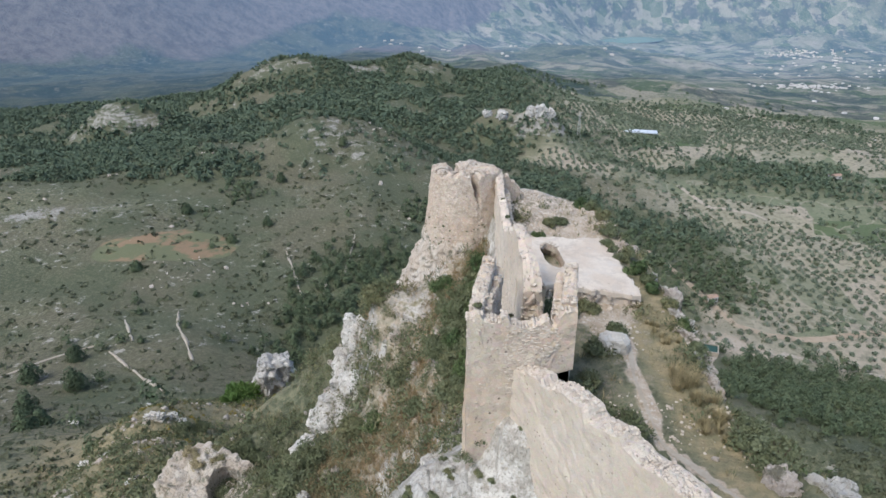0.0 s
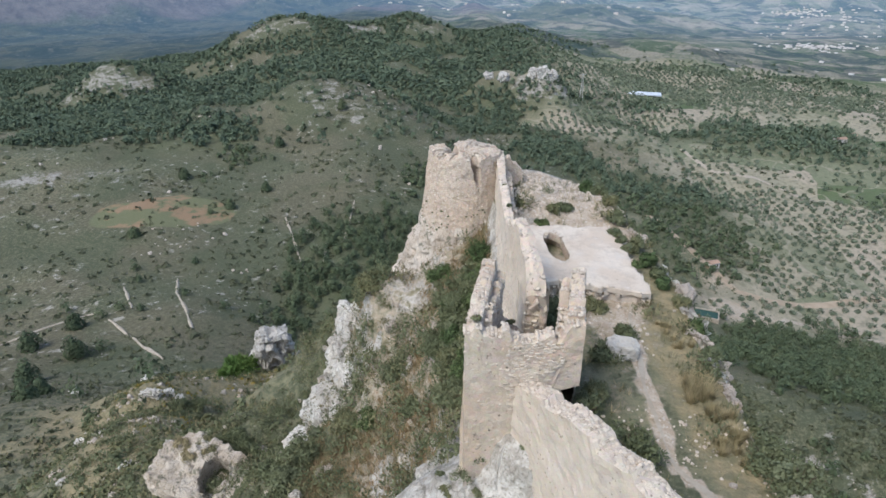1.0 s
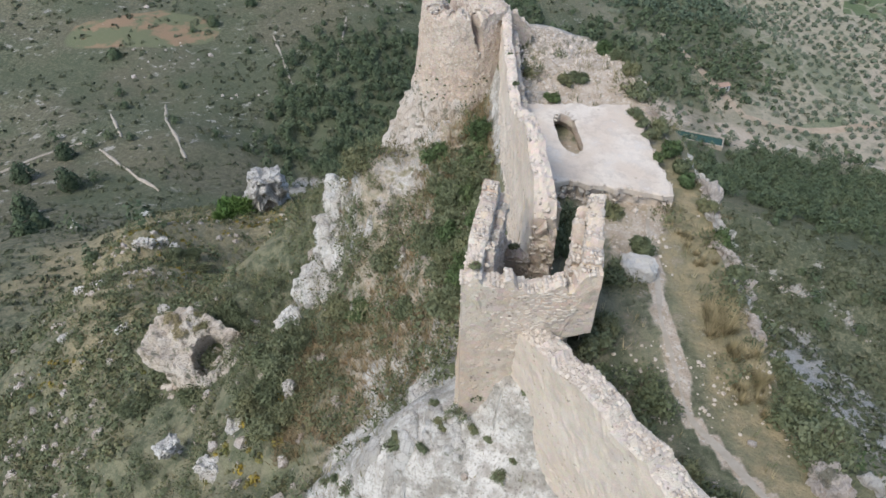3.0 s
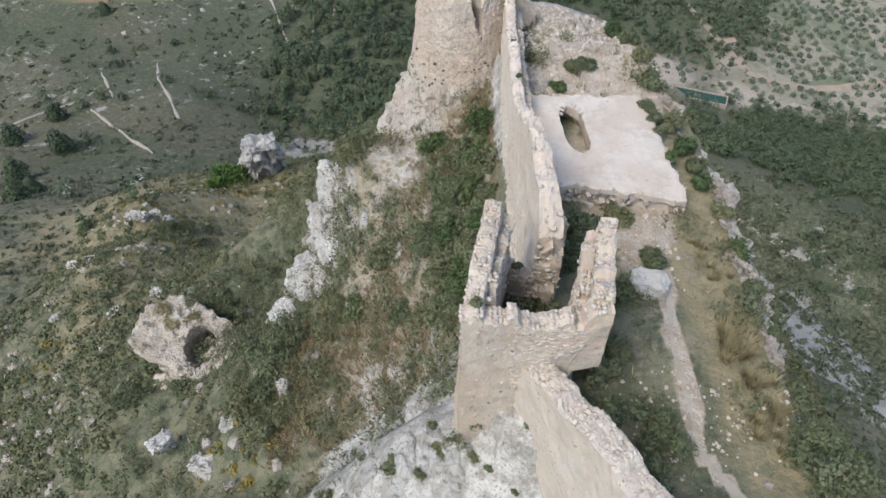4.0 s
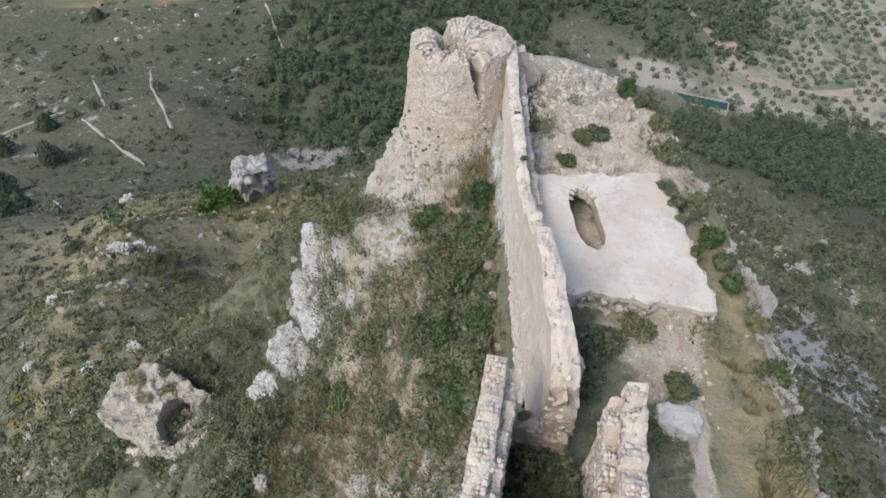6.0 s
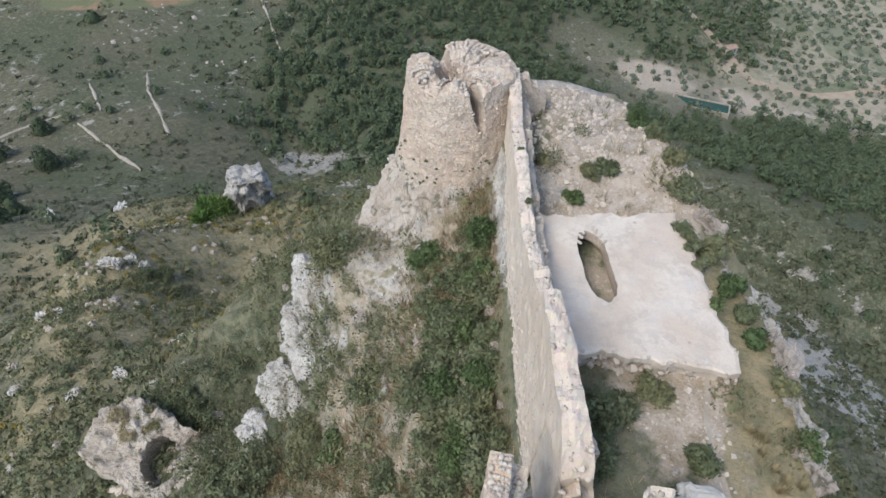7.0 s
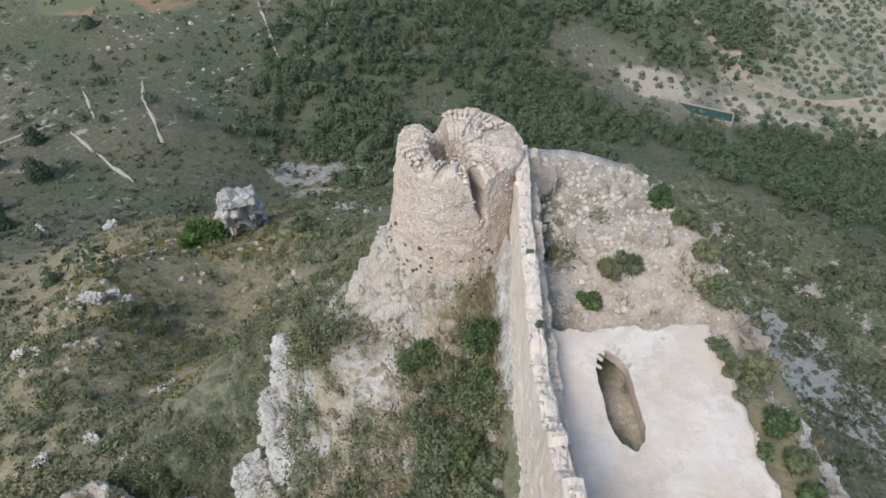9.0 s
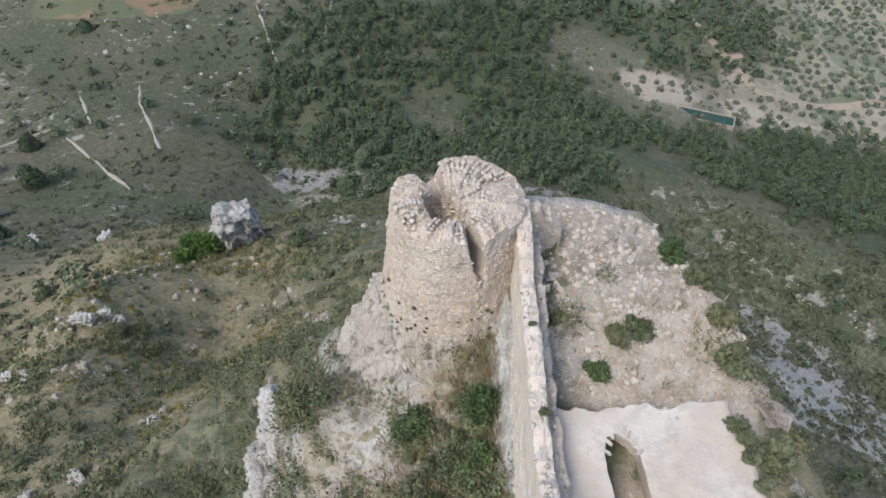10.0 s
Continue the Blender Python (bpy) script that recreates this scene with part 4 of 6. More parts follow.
# the lime-concrete terrace over the cistern
def terrace():
    home = tagged(new("terrace"), "pale lime-concrete terrace roof over an old cistern", "terrace", kind="structure")
    hole_c = Vector((6.5, 35.1))

    def outer(a):
        d = Vector((math.cos(a), math.sin(a)))
        best = 99
        for nx, ny, lim in ((1, 0.075, 13.1), (-1, 0, -4.45), (-0.08, 1, 37.25), (-0.135, -1, -31.95)):
            dn = nx * d.x + ny * d.y
            if dn > 1e-6:
                best = min(best, (lim - nx * hole_c.x - ny * hole_c.y) / dn)
        p = hole_c + d * best
        return p + d * (0.34 * noise.noise(Vector((p.x * 0.9, p.y * 0.9, 2))) + 0.22 * noise.noise(Vector((p.x * 2.3, p.y * 2.3, 2))) + 0.07 * noise.noise(Vector((p.x * 8, p.y * 8, 2))))

    def inner(a):
        x, y = 0.56 * math.cos(a), 1.75 * math.sin(a)
        p = Vector((math.copysign(min(abs(x) * 1.15, 0.56), x), y))
        p = p + Vector((0.10 * (-y), 0)) * 0.6
        return hole_c + p * (1 + 0.12 * noise.noise(Vector((p.x * 3, p.y * 3, 8))))

    def height(p):
        return 0.08 - 0.075 * (p.x - 5) + 0.035 * noise.noise(Vector((p.x * 0.6, p.y * 0.6, 1))) + 0.012 * noise.noise(Vector((p.x * 3, p.y * 3, 1)))

    bm, rings = bmesh.new(), []
    count, steps = 168, 26
    for i in range(count):
        a = 2 * math.pi * i / count
        p0, p1 = inner(a), outer(a)
        wide = hole_c + (p0 - hole_c) * (1.45 + 0.2 * noise.noise(Vector((p0.x * 2, p0.y * 2, 0))))
        col = [Vector((wide.x, wide.y, -4.8)), Vector((wide.x, wide.y, -1.4)), Vector((p0.x, p0.y, height(p0) - 0.45)), Vector((p0.x, p0.y, height(p0) - 0.08))]
        for k in range(steps + 1):
            q = p0.lerp(p1, k / steps)
            z = height(q)
            if k == steps:
                z -= 0.05
            col.append(Vector((q.x, q.y, z)))
        under = p1 + (hole_c - p1).normalized() * 0.25
        col += [Vector((p1.x, p1.y, height(p1) - 0.30 - 0.08 * noise.noise(Vector((p1.x * 2, p1.y * 2, 4))))), Vector((under.x, under.y, height(p1) - 0.42)), Vector((under.x, under.y, -3.2 if under.x > 9 else -2.2))]
        rings.append([bm.verts.new(q) for q in col])
    for i in range(count):
        a, b = rings[i], rings[(i + 1) % count]
        for k in range(len(a) - 1):
            f = bm.faces.new((a[k], b[k], b[k + 1], a[k + 1]))
            f.material_index = 1 if k < 3 else 0
    bmesh.ops.recalc_face_normals(bm, faces=bm.faces)
    part("slab", bm, TERRACE, home).data.materials.append(TOWER)
    bm = bmesh.new()
    bmesh.ops.create_grid(bm, x_segments=12, y_segments=16, size=1)
    for v in bm.verts:
        v.co = Vector((hole_c.x + v.co.x * 1.5, hole_c.y + v.co.y * 3.0, -2.3 + 0.6 * noise.noise(v.co * 3)))
    part("cistern_floor", bm, EARTH, home, "earth and rubble at the bottom of the cistern")
    rng = random.Random(61)
    arch = []
    for k in range(9):
        a = radians(35 + 110 * k / 8)
        p = hole_c + Vector((0.60 * math.cos(a), 0.1 + 1.75 * math.sin(a)))
        arch.append(Matrix.Translation((p.x, p.y + 0.05, -0.06)) @ pose(0, 0, 0, 0, 0, math.degrees(a) - 90) @ Matrix.Diagonal((0.13, 0.30, 0.12, 1)))
    edge = []
    for i in range(240):
        a = rng.uniform(math.pi * 1.0, math.pi * 2.2)
        p = outer(a)
        p = p + (hole_c - p).normalized() * rng.uniform(0.02, 0.2)
        s = rng.uniform(0.10, 0.30)
        edge.append(Matrix.Translation((p.x, p.y, height(p) - rng.uniform(0.35, 1.2))) @ pose(0, 0, 0, rng.uniform(0, 90), 0, rng.uniform(0, 90)) @ Matrix.Diagonal((s, s, s * 0.7, 1)))
    for i in range(50):
        a = rng.uniform(math.pi * 1.15, math.pi * 2.35)
        p = outer(a)
        p = p.lerp(hole_c, rng.uniform(-0.03, 0.10) ** 2 * 3)
        s = rng.uniform(0.04, 0.13)
        edge.append(Matrix.Translation((p.x, p.y, height(p) + s * 0.1)) @ pose(0, 0, 0, rng.uniform(0, 60), 0, rng.uniform(0, 90)) @ Matrix.Diagonal((s * 1.3, s, s * 0.7, 1)))
    for i in range(60):
        s = rng.uniform(0.15, 0.45)
        edge.append(Matrix.Translation((hole_c.x + rng.uniform(-0.8, 0.8), hole_c.y + rng.uniform(-1.8, 1.8), -2.25)) @ pose(0, 0, 0, rng.uniform(0, 60), 0, rng.uniform(0, 90)) @ Matrix.Diagonal((s * 1.3, s, s * 0.7, 1)))
    lay_stones(home, arch + edge)


ruined_house()
curtain_wall()
tower()
outer_wall()
terrace()



# ---- rocks ----
def rock(x, y, z, sx, sy, sz, turn=0, lean=0, seed=0, detail=4, label="pale weathered limestone outcrop with dark cracks", category="rock", group="", name="rock_outcrop", material=ROCK, rough=1.0):
    bm = bmesh.new()
    bmesh.ops.create_icosphere(bm, subdivisions=detail, radius=1.0)
    mean = (sx * sy * sz) ** (1 / 3)
    for v in bm.verts:
        p = v.co.copy()
        n = Vector((p.x / sx, p.y / sy, p.z / sz)).normalized()
        boxy = Vector([math.copysign(abs(c) ** 0.68, c) for c in p])
        w = Vector((boxy.x * sx, boxy.y * sy, boxy.z * sz))
        s = w / mean * 1.1 + Vector((seed * 3.1, seed * 1.7, seed * 0.9))
        q = 0.20 * (0.4 - abs(noise.noise(s * 1.3)) * 1.6) + 0.16 * noise.noise(s * 2.9) + 0.06 * noise.noise(s * 8)
        # blocks parted by fissures, large and small
        for scale, deep in ((1.0, 0.16), (2.6, 0.06), (6.0, 0.035)):
            far, pts = noise.voronoi(Vector((s.x * scale, s.y * scale, s.z * scale * 0.8)) + 0.2 * noise.noise_vector(s * scale))
            q += deep * (noise.cell(pts[0] * 9.7) - 0.5 - max(0.0, 1 - 6 * (far[1] - far[0])))
        v.co = w * 0.92 + n * (q * rough * mean)
    ob = part(name, bm, material)
    ob.matrix_basis = pose(x, y, z, lean, 0, turn)
    return tagged(ob, label, category, group)


def pedestal():
    """The rock on which the tower stands."""
    bm = bmesh.new()
    bmesh.ops.create_cone(bm, cap_ends=True, segments=96, radius1=8.2, radius2=2.6, depth=16.0)
    bmesh.ops.delete(bm, geom=[f for f in bm.faces if len(f.verts) > 4 and f.calc_center_median().z < 0], context="FACES_ONLY")
    bmesh.ops.subdivide_edges(bm, edges=[e for e in bm.edges if abs(e.verts[0].co.z - e.verts[1].co.z) > 1], cuts=56)
    for v in bm.verts:
        p = v.co
        n = Vector((p.x, p.y, 0)).normalized()
        s = p * 0.45
        v.co = p + n * (0.5 * noise.fractal(s * 1.3, 1.0, 2.0, 4) + 0.5 * (1 - 2 * abs(noise.noise(s * 3.2))) + 0.35 * noise.fractal(s * 7, 1.0, 2.0, 3)) * min(1, 0.35 + (8.0 - p.z) / 8.0)
    ob = part("rock_outcrop", bm, BUTTRESS)
    ob.location = (1.7, 45.0, -9.4)
    tagged(ob, "steep limestone rock under the round tower", "rock")


def cracks(x, y, size, seed):
    """Broken ground: each place's gap to its block's edge, and a random height for the block."""
    x, y = np.asarray(x) / size, np.asarray(y) / size
    i, j = np.floor(x), np.floor(y)
    d1, d2, pick = np.full(x.shape, 9.0), np.full(x.shape, 9.0), np.zeros(x.shape)
    for a in (-1, 0, 1):
        for b in (-1, 0, 1):
            d = np.hypot(i + a + lattice(i + a, j + b, seed) - x, j + b + lattice(i + a, j + b, seed + 1) - y)
            nearer = d < d1
            d2 = np.where(nearer, d1, np.minimum(d2, d))
            pick = np.where(nearer, lattice(i + a, j + b, seed + 2), pick)
            d1 = np.where(nearer, d, d1)
    return d2 - d1, pick


def rock_sheet(x0, x1, y0, y1, mask, label, seed, cell=0.11, high=0.5, material=ROCK):
    """Bare rock that comes out of the slope: a broken sheet that dips into the soil at its rim."""
    gx, gy = np.meshgrid(np.arange(x0, x1, cell), np.arange(y0, y1, cell))
    wx, wy = gx + 0.7 * fbm(gx, gy, 1.2, 3, seed), gy + 0.7 * fbm(gx, gy, 1.2, 3, seed + 5)
    h = 0.55 * fbm(gx, gy, 1.6, 4, seed + 9)
    for size, share in ((1.7, 1.0), (0.62, 0.45), (0.27, 0.2)):
        gap, pick = cracks(wx, wy * 0.6, size, seed)
        h = h + share * (pick - 0.45 - 1.1 * np.clip(1 - gap * 4, 0, 1)) * 0.8
    k = mask(gx, gy)
    z = lie(gx, gy) - 0.55 * (1 - k) + (0.06 + high * h) * k
    ny, nx = gx.shape
    idx = np.arange(ny * nx).reshape(ny, nx)
    faces = np.stack([idx[:-1, :-1], idx[:-1, 1:], idx[1:, 1:], idx[1:, :-1]], -1).reshape(-1, 4)
    faces = faces[(k.ravel()[faces] > 0.05).any(1)]
    used, faces = np.unique(faces, return_inverse=True)
    me = indexed("rock_outcrop", np.stack([gx, gy, z], -1).reshape(-1, 3)[used], faces.reshape(-1, 4), material)
    return tagged(new("rock_outcrop", me), label, "rock")


pedestal()
rock_sheet(-9, 6, 13, 29, lambda x, y: blob(x, y, -1.0, 19.8, 4.8, 4.4, 0, 0.3, 0.3, 3) * smooth(-0.30, -0.08, fbm(x, y, 2.4, 3, 44)) * np.where(y > 21.4, smooth(1.0, 0.3, x), 1.0), "pale cracked limestone slope below the ruined house", 11, 0.1, 0.72, SLOPE_ROCK)
rock_sheet(-4.6, 3.2, 36.4, 43.6, lambda x, y: blob(x, y, 0.4, 42.0, 2.9, 2.5, 0, 0.3, 0.3, 4) * smooth(-0.34, -0.14, fbm(x, y, 1.6, 3, 45)), "pale rock buttress at the foot of the tower", 17, 0.1, 0.4, BUTTRESS)
rock_sheet(-8, -1, 30, 39, lambda x, y: blob(x, y, -4.6, 36.0, 3.2, 5.0, 0, 0.3, 0.3, 6) * smooth(0.05, 0.22, fbm(x, y, 2.2, 3, 46)), "broken limestone ribs among shrubs on the west face", 23, 0.11, 0.6, SLOPE_ROCK)
for x, y, z, sx, sy, sz, turn, lean, seed in (
    (-6.3, 42.2, -13.0, 1.5, 2.4, 4.9, 20, -6, 1), (-7.0, 40.4, -14.6, 1.7, 2.4, 4.8, 28, 0, 2), (-8.2, 38.4, -17.0, 1.9, 2.4, 4.8, 36, 0, 3), (-9.5, 36.4, -19.0, 1.9, 2.4, 4.2, 15, 0, 7), (-6.2, 38.8, -13.0, 1.6, 1.8, 2.6, 40, 8, 41),
    (-5.4, 39.6, -12.2, 1.8, 1.4, 2.0, 10, 0, 4), (-3.6, 38.2, -10.6, 1.3, 1.1, 1.4, 60, 0, 5), (-6.6, 37.6, -14.2, 1.4, 1.7, 2.0, 20, 0, 6), (-10.6, 33.8, -19.4, 1.6, 1.8, 2.6, 60, 0, 8),
    (-2.2, 40.6, -7.8, 1.4, 1.3, 2.0, 0, 0, 9), (-0.2, 23.4, -6.4, 1.0, 1.3, 1.3, 10, 0, 25), 
):
    rock(x, y, z, sx, sy, sz, turn, lean, seed, group="crags on the west face", rough=0.62, detail=5)
for x, y, z, sx, sy, sz, turn, lean, seed in (
    (-27.5, 52, -33.6, 1.2, 1.0, 0.8, 0, 0, 12), (-12.2, 29.5, -18.0, 0.9, 0.8, 0.9, 20, 0, 13),
    (-17.2, 29.4, -20.0, 0.9, 0.8, 0.8, 50, 0, 14), (-13.6, 27.4, -19.0, 0.9, 1.3, 0.9, 70, 0, 15), (-8.6, 30.2, -15.0, 0.5, 0.6, 1.1, 70, 0, 16),
):
    rock(x, y, z, sx, sy, sz, turn, lean, seed, group="boulders on the west slope")
for k, (x, y, sx, sy, sz) in enumerate(((-39.6, 71.4, 1.7, 1.0, 1.0), (-38.0, 73.0, 1.1, 0.8, 0.8), (-36.4, 72.4, 0.9, 0.7, 0.6), (-28.7, 45.6, 0.9, 0.8, 0.9), (-24.6, 46.5, 1.1, 0.6, 0.5), (-23.5, 54.2, 0.7, 0.6, 0.6), (-38.2, 50.2, 1.2, 0.8, 0.7), (-42.0, 63.0, 1.0, 0.7, 0.6), (-65.0, 115.0, 3.0, 1.6, 1.2), (-91.0, 128.0, 2.6, 1.4, 1.0), (-47.0, 66.0, 1.2, 0.8, 0.7))):
    rock(x, y, float(lie(x, y)) + 0.15 * sz, sx, sy, sz, 35 * k, 0, 80 + k, group="outcrops on the grassy spur", detail=4)
rock(-31.0, 98.8, -54.6, 4.3, 3.6, 6.8, 25, 22, 11, material=GREY_ROCK, rough=0.8, detail=5, label="tall grey weathered rock leaning on the hill crest")
rock(8.2, 26.4, -0.72, 0.86, 0.6, 0.6, -15, 0, 21, material=BOULDER, label="smooth grey boulder beside the footpath", name="boulder", rough=0.5)
for k, (x, y, z, sx, sy, sz) in enumerate((
    (12.6, 31.4, -1.8, 0.8, 1.4, 1.5), (12.3, 29.2, -1.5, 0.6, 1.1, 1.2), (12.1, 27.4, -1.5, 0.5, 1.0, 1.0), (12.0, 25.6, -1.5, 0.55, 0.9, 0.9), (12.0, 23.9, -1.5, 0.5, 0.9, 0.8), (12.9, 33.0, -2.4, 0.8, 1.0, 1.4), (12.9, 27.0, -2.6, 0.7, 1.2, 1.2), (12.1, 34.8, -2.2, 0.8, 2.0, 1.7),
    (11.9, 38.2, -2.4, 0.8, 1.6, 1.8), (11.2, 41.2, -2.0, 0.8, 1.3, 1.3), (10.6, 44.2, -2.2, 0.8, 1.2, 1.3), (13.4, 29.8, -4.2, 1.0, 1.6, 1.8), (11.8, 17.2, -0.6, 0.9, 0.8, 0.8), (13.6, 16.6, -0.8, 1.0, 1.0, 0.9),
)):
    rock(x, y, z - 0.1, sx * 0.85, sy * 1.25, sz, 8 * (k % 3), 0, 30 + k, group="crags along the east brink", rough=0.95, detail=5, material=(WARM_ROCK, SLOPE_ROCK)[k % 2])



# ---- the vaulted ruin on the west slope ----
def vault_ruin():
    home = thing("vault_ruin", "collapsed vaulted hut of pale rubble with a dark arched opening", "ruin", at=(-17.6, 36.0, -21.4))
    T, rng = Matrix.Translation((17.6, -36.0, 21.4)), random.Random(71)
    bm = bmesh.new()
    bmesh.ops.create_cube(bm, size=2.0)
    bmesh.ops.subdivide_edges(bm, edges=bm.edges[:], cuts=44, use_grid_fill=True)
    mid, mouth = Vector((-18.1, 37.4, -20.3)), Vector((-16.2, 36.1, -19.3))
    for v in bm.verts:
        d = v.co.normalized()
        q = v.co * 0.66 + d * 0.42
        q = Vector((q.x * 3.6, q.y * 2.1, q.z * 2.1))
        q.z *= 0.70 + 0.30 * math.exp(-((q.x - 0.5) / 2.6) ** 2)
        if q.z > 0:
            # the roof slopes down to its broken front
            q.z *= 1 - 0.55 * max(0.0, min(1.0, (0.9 - q.y) / 2.6))
            q.x *= 1 - 0.10 * q.z
        s = q * 0.6
        bump = 0.35 * noise.fractal(s, 1, 2, 3) + 0.22 * (1 - 2.2 * abs(noise.noise(s * 1.9))) + 0.10 * noise.noise(s * 9)
        for scale, deep in ((1.3, 0.16), (4.5, 0.05)):
            far, pts = noise.voronoi(s * scale + 0.2 * noise.noise_vector(s * scale))
            bump += deep * (noise.cell(pts[0] * 9.7) - 0.5 - max(0.0, 1 - 4 * (far[1] - far[0])))
        q += d * bump
        q = Vector((0.883 * q.x + 0.469 * q.y, 0.883 * q.y - 0.469 * q.x, q.z)) + mid
        # the dark arched hole through the broken roof
        e = math.hypot((q.x - mouth.x) / 0.95, (q.y - mouth.y) / 1.25) + 0.22 * noise.noise(q * 1.7)
        if q.z > mid.z - 0.8:
            q += Vector((0, 0.9, -2.2)) * max(0.0, min(1.0, (1.05 - e) / 0.14))
        v.co = q
    part("vault", bm, VAULT, home, "earth-covered rubble vault").matrix_basis = T
    walls = [Ruin([(-14.2, 36.8), (-13.4, 37.6)], 0.7, lambda u: -22.5, lambda u: lerp_along(u, (0, -19.3), (1.3, -20.6)) + ragged(u, 42, 0.4, 0.3), 0.15, 12, 0.03, 0.12, 44)]
    stones = []
    for w in walls:
        part("wall", w.mesh(), TOWER, home).matrix_basis = T
        stones += w.crest(rng, 0.2, keep=0.6) + w.courses(rng, -1, 0.2, 0.3, 1, keep=0.4, proud=0.25)
    for k in range(60):
        p, s = Vector((rng.uniform(-20.5, -13.5), rng.uniform(34.6, 36.2), 0)), rng.uniform(0.12, 0.5)
        p.z = float(lie(p.x, p.y))
        stones.append(Matrix.Translation(p) @ pose(0, 0, 0, rng.uniform(0, 90), 0, rng.uniform(0, 90)) @ Matrix.Diagonal((s * 1.3, s, s * 0.7, 1)))
    lay_stones(home, [T @ m for m in stones], 200)


vault_ruin()


# ---- paths, walls of fields and far buildings ----
def ribbon(name, path, width, material, label, category, lift=0.05, crown=0.0, seg=1.5, wobble=0.15, kind="structure"):
    pts = [np.array(p, float) for p in path]
    line = []
    for a, b in zip(pts, pts[1:]):
        k = max(1, int(np.hypot(*(b - a)) / seg))
        line += [a + (b - a) * i / k for i in range(k)]
    line.append(pts[-1])
    line = np.array(line)
    d = np.gradient(line, axis=0)
    d /= np.linalg.norm(d, axis=1)[:, None]
    nrm = np.stack([-d[:, 1], d[:, 0]], 1)
    i = np.arange(len(line))
    shift = width * wobble * 2 * fbm(i * seg, i * 0 + 3.3, seg * 6, 3, int(abs(pts[0][0] * 3)) % 50)
    wid = width * (1 + wobble * 3 * fbm(i * seg, i * 0 + 8.8, seg * 4, 3, 4))
    cols = []
    for f, h in ((-0.5, 0.0), (-0.3, crown), (0.0, crown * 1.1), (0.3, crown), (0.5, 0.0)):
        p = line + nrm * (shift + f * wid)[:, None]
        cols.append(np.stack([p[:, 0], p[:, 1], lie(p[:, 0], p[:, 1]) + lift + h], 1))
    v = np.stack(cols, 1)
    m, k = v.shape[:2]
    idx = np.arange(m * k).reshape(m, k)
    faces = np.stack([idx[:-1, :-1], idx[:-1, 1:], idx[1:, 1:], idx[1:, :-1]], -1).reshape(-1, 4)
    return tagged(new(name, indexed(name, v.reshape(-1, 3), faces, material, True)), label, category, kind=kind)


ribbon("footpath", [(float(trail_x(y)), y) for y in np.arange(31, 10.9, -0.6)], 0.21, TRACK, "narrow pale trodden footpath along the ridge", "path", 0.02, 0.0, 0.25, 0.4)
for wall_line in ([(-118, 194), (-103, 180), (-86, 163)], [(-110, 235), (-104, 219), (-94, 202), (-86, 187)], [(-80, 302), (-68, 268), (-59, 245)], [(-55, 277), (-54, 264), (-53, 248)], [(-47, 318), (-47, 300), (-47, 276)], [(-127, 224), (-113, 201)], [(-150, 178), (-141, 188), (-134, 196), (-127, 201)]):
    tagged(ribbon("field_wall", wall_line, 1.0, TRACK, "low tumbled dry-stone wall crossing the hillside", "wall", 0.0, 0.45, 1.2, 0.3), group="old field walls on the west slope", kind="thing")
ribbon("road", [(128, 372), (143, 329), (149, 313), (155, 295), (172, 290), (204, 295), (240, 306), (300, 300)], 4.5, CLAY, "reddish dirt track between the olive groves", "road", 0.25, 0.0, 4, 0.1)
ribbon("road", [(-4, 148), (4, 159), (12, 176), (16, 189), (32, 188), (40, 197), (33, 211), (20, 226)], 2.6, TRACK, "pale stony track below the castle", "road", 0.25, 0.0, 3, 0.3)
ribbon("road", [(160, 262), (172, 275), (190, 270), (215, 262)], 3.0, TRACK, "pale terrace track among olive trees", "road", 0.25, 0.0, 3, 0.2)
ribbon("road", [(200, 523), (212, 480), (240, 470), (268, 440)], 4.0, TRACK, "pale winding farm road", "road", 0.3, 0.0, 5, 0.2)


def box(bm, cx, cy, cz, sx, sy, sz):
    bmesh.ops.create_cube(bm, size=1, matrix=Matrix.Translation((cx, cy, cz)) @ Matrix.Diagonal((sx, sy, sz, 1)))


def water_tank(x, y, turn):
    z = float(lie(x, y))
    home = thing("water_tank", "rectangular concrete irrigation tank with dark green water", "tank")
    home.matrix_basis = pose(x, y, z, 0, 0, turn)
    for cx, cy, sx, sy in ((0, 3.6, 25, 0.5), (0, -3.6, 25, 0.5), (12.25, 0, 0.5, 6.7), (-12.25, 0, 0.5, 6.7)):
        bm = bmesh.new()
        box(bm, cx, cy, 0.2, sx, sy, 3.2)
        bmesh.ops.bevel(bm, geom=bm.edges[:], offset=0.05, affect="EDGES")
        part("side", bm, TRACK, home)
    bm = bmesh.new()
    box(bm, 0, 0, 0.5, 24, 6.7, 1.4)
    part("water", bm, WATER, home, "dark green still water")


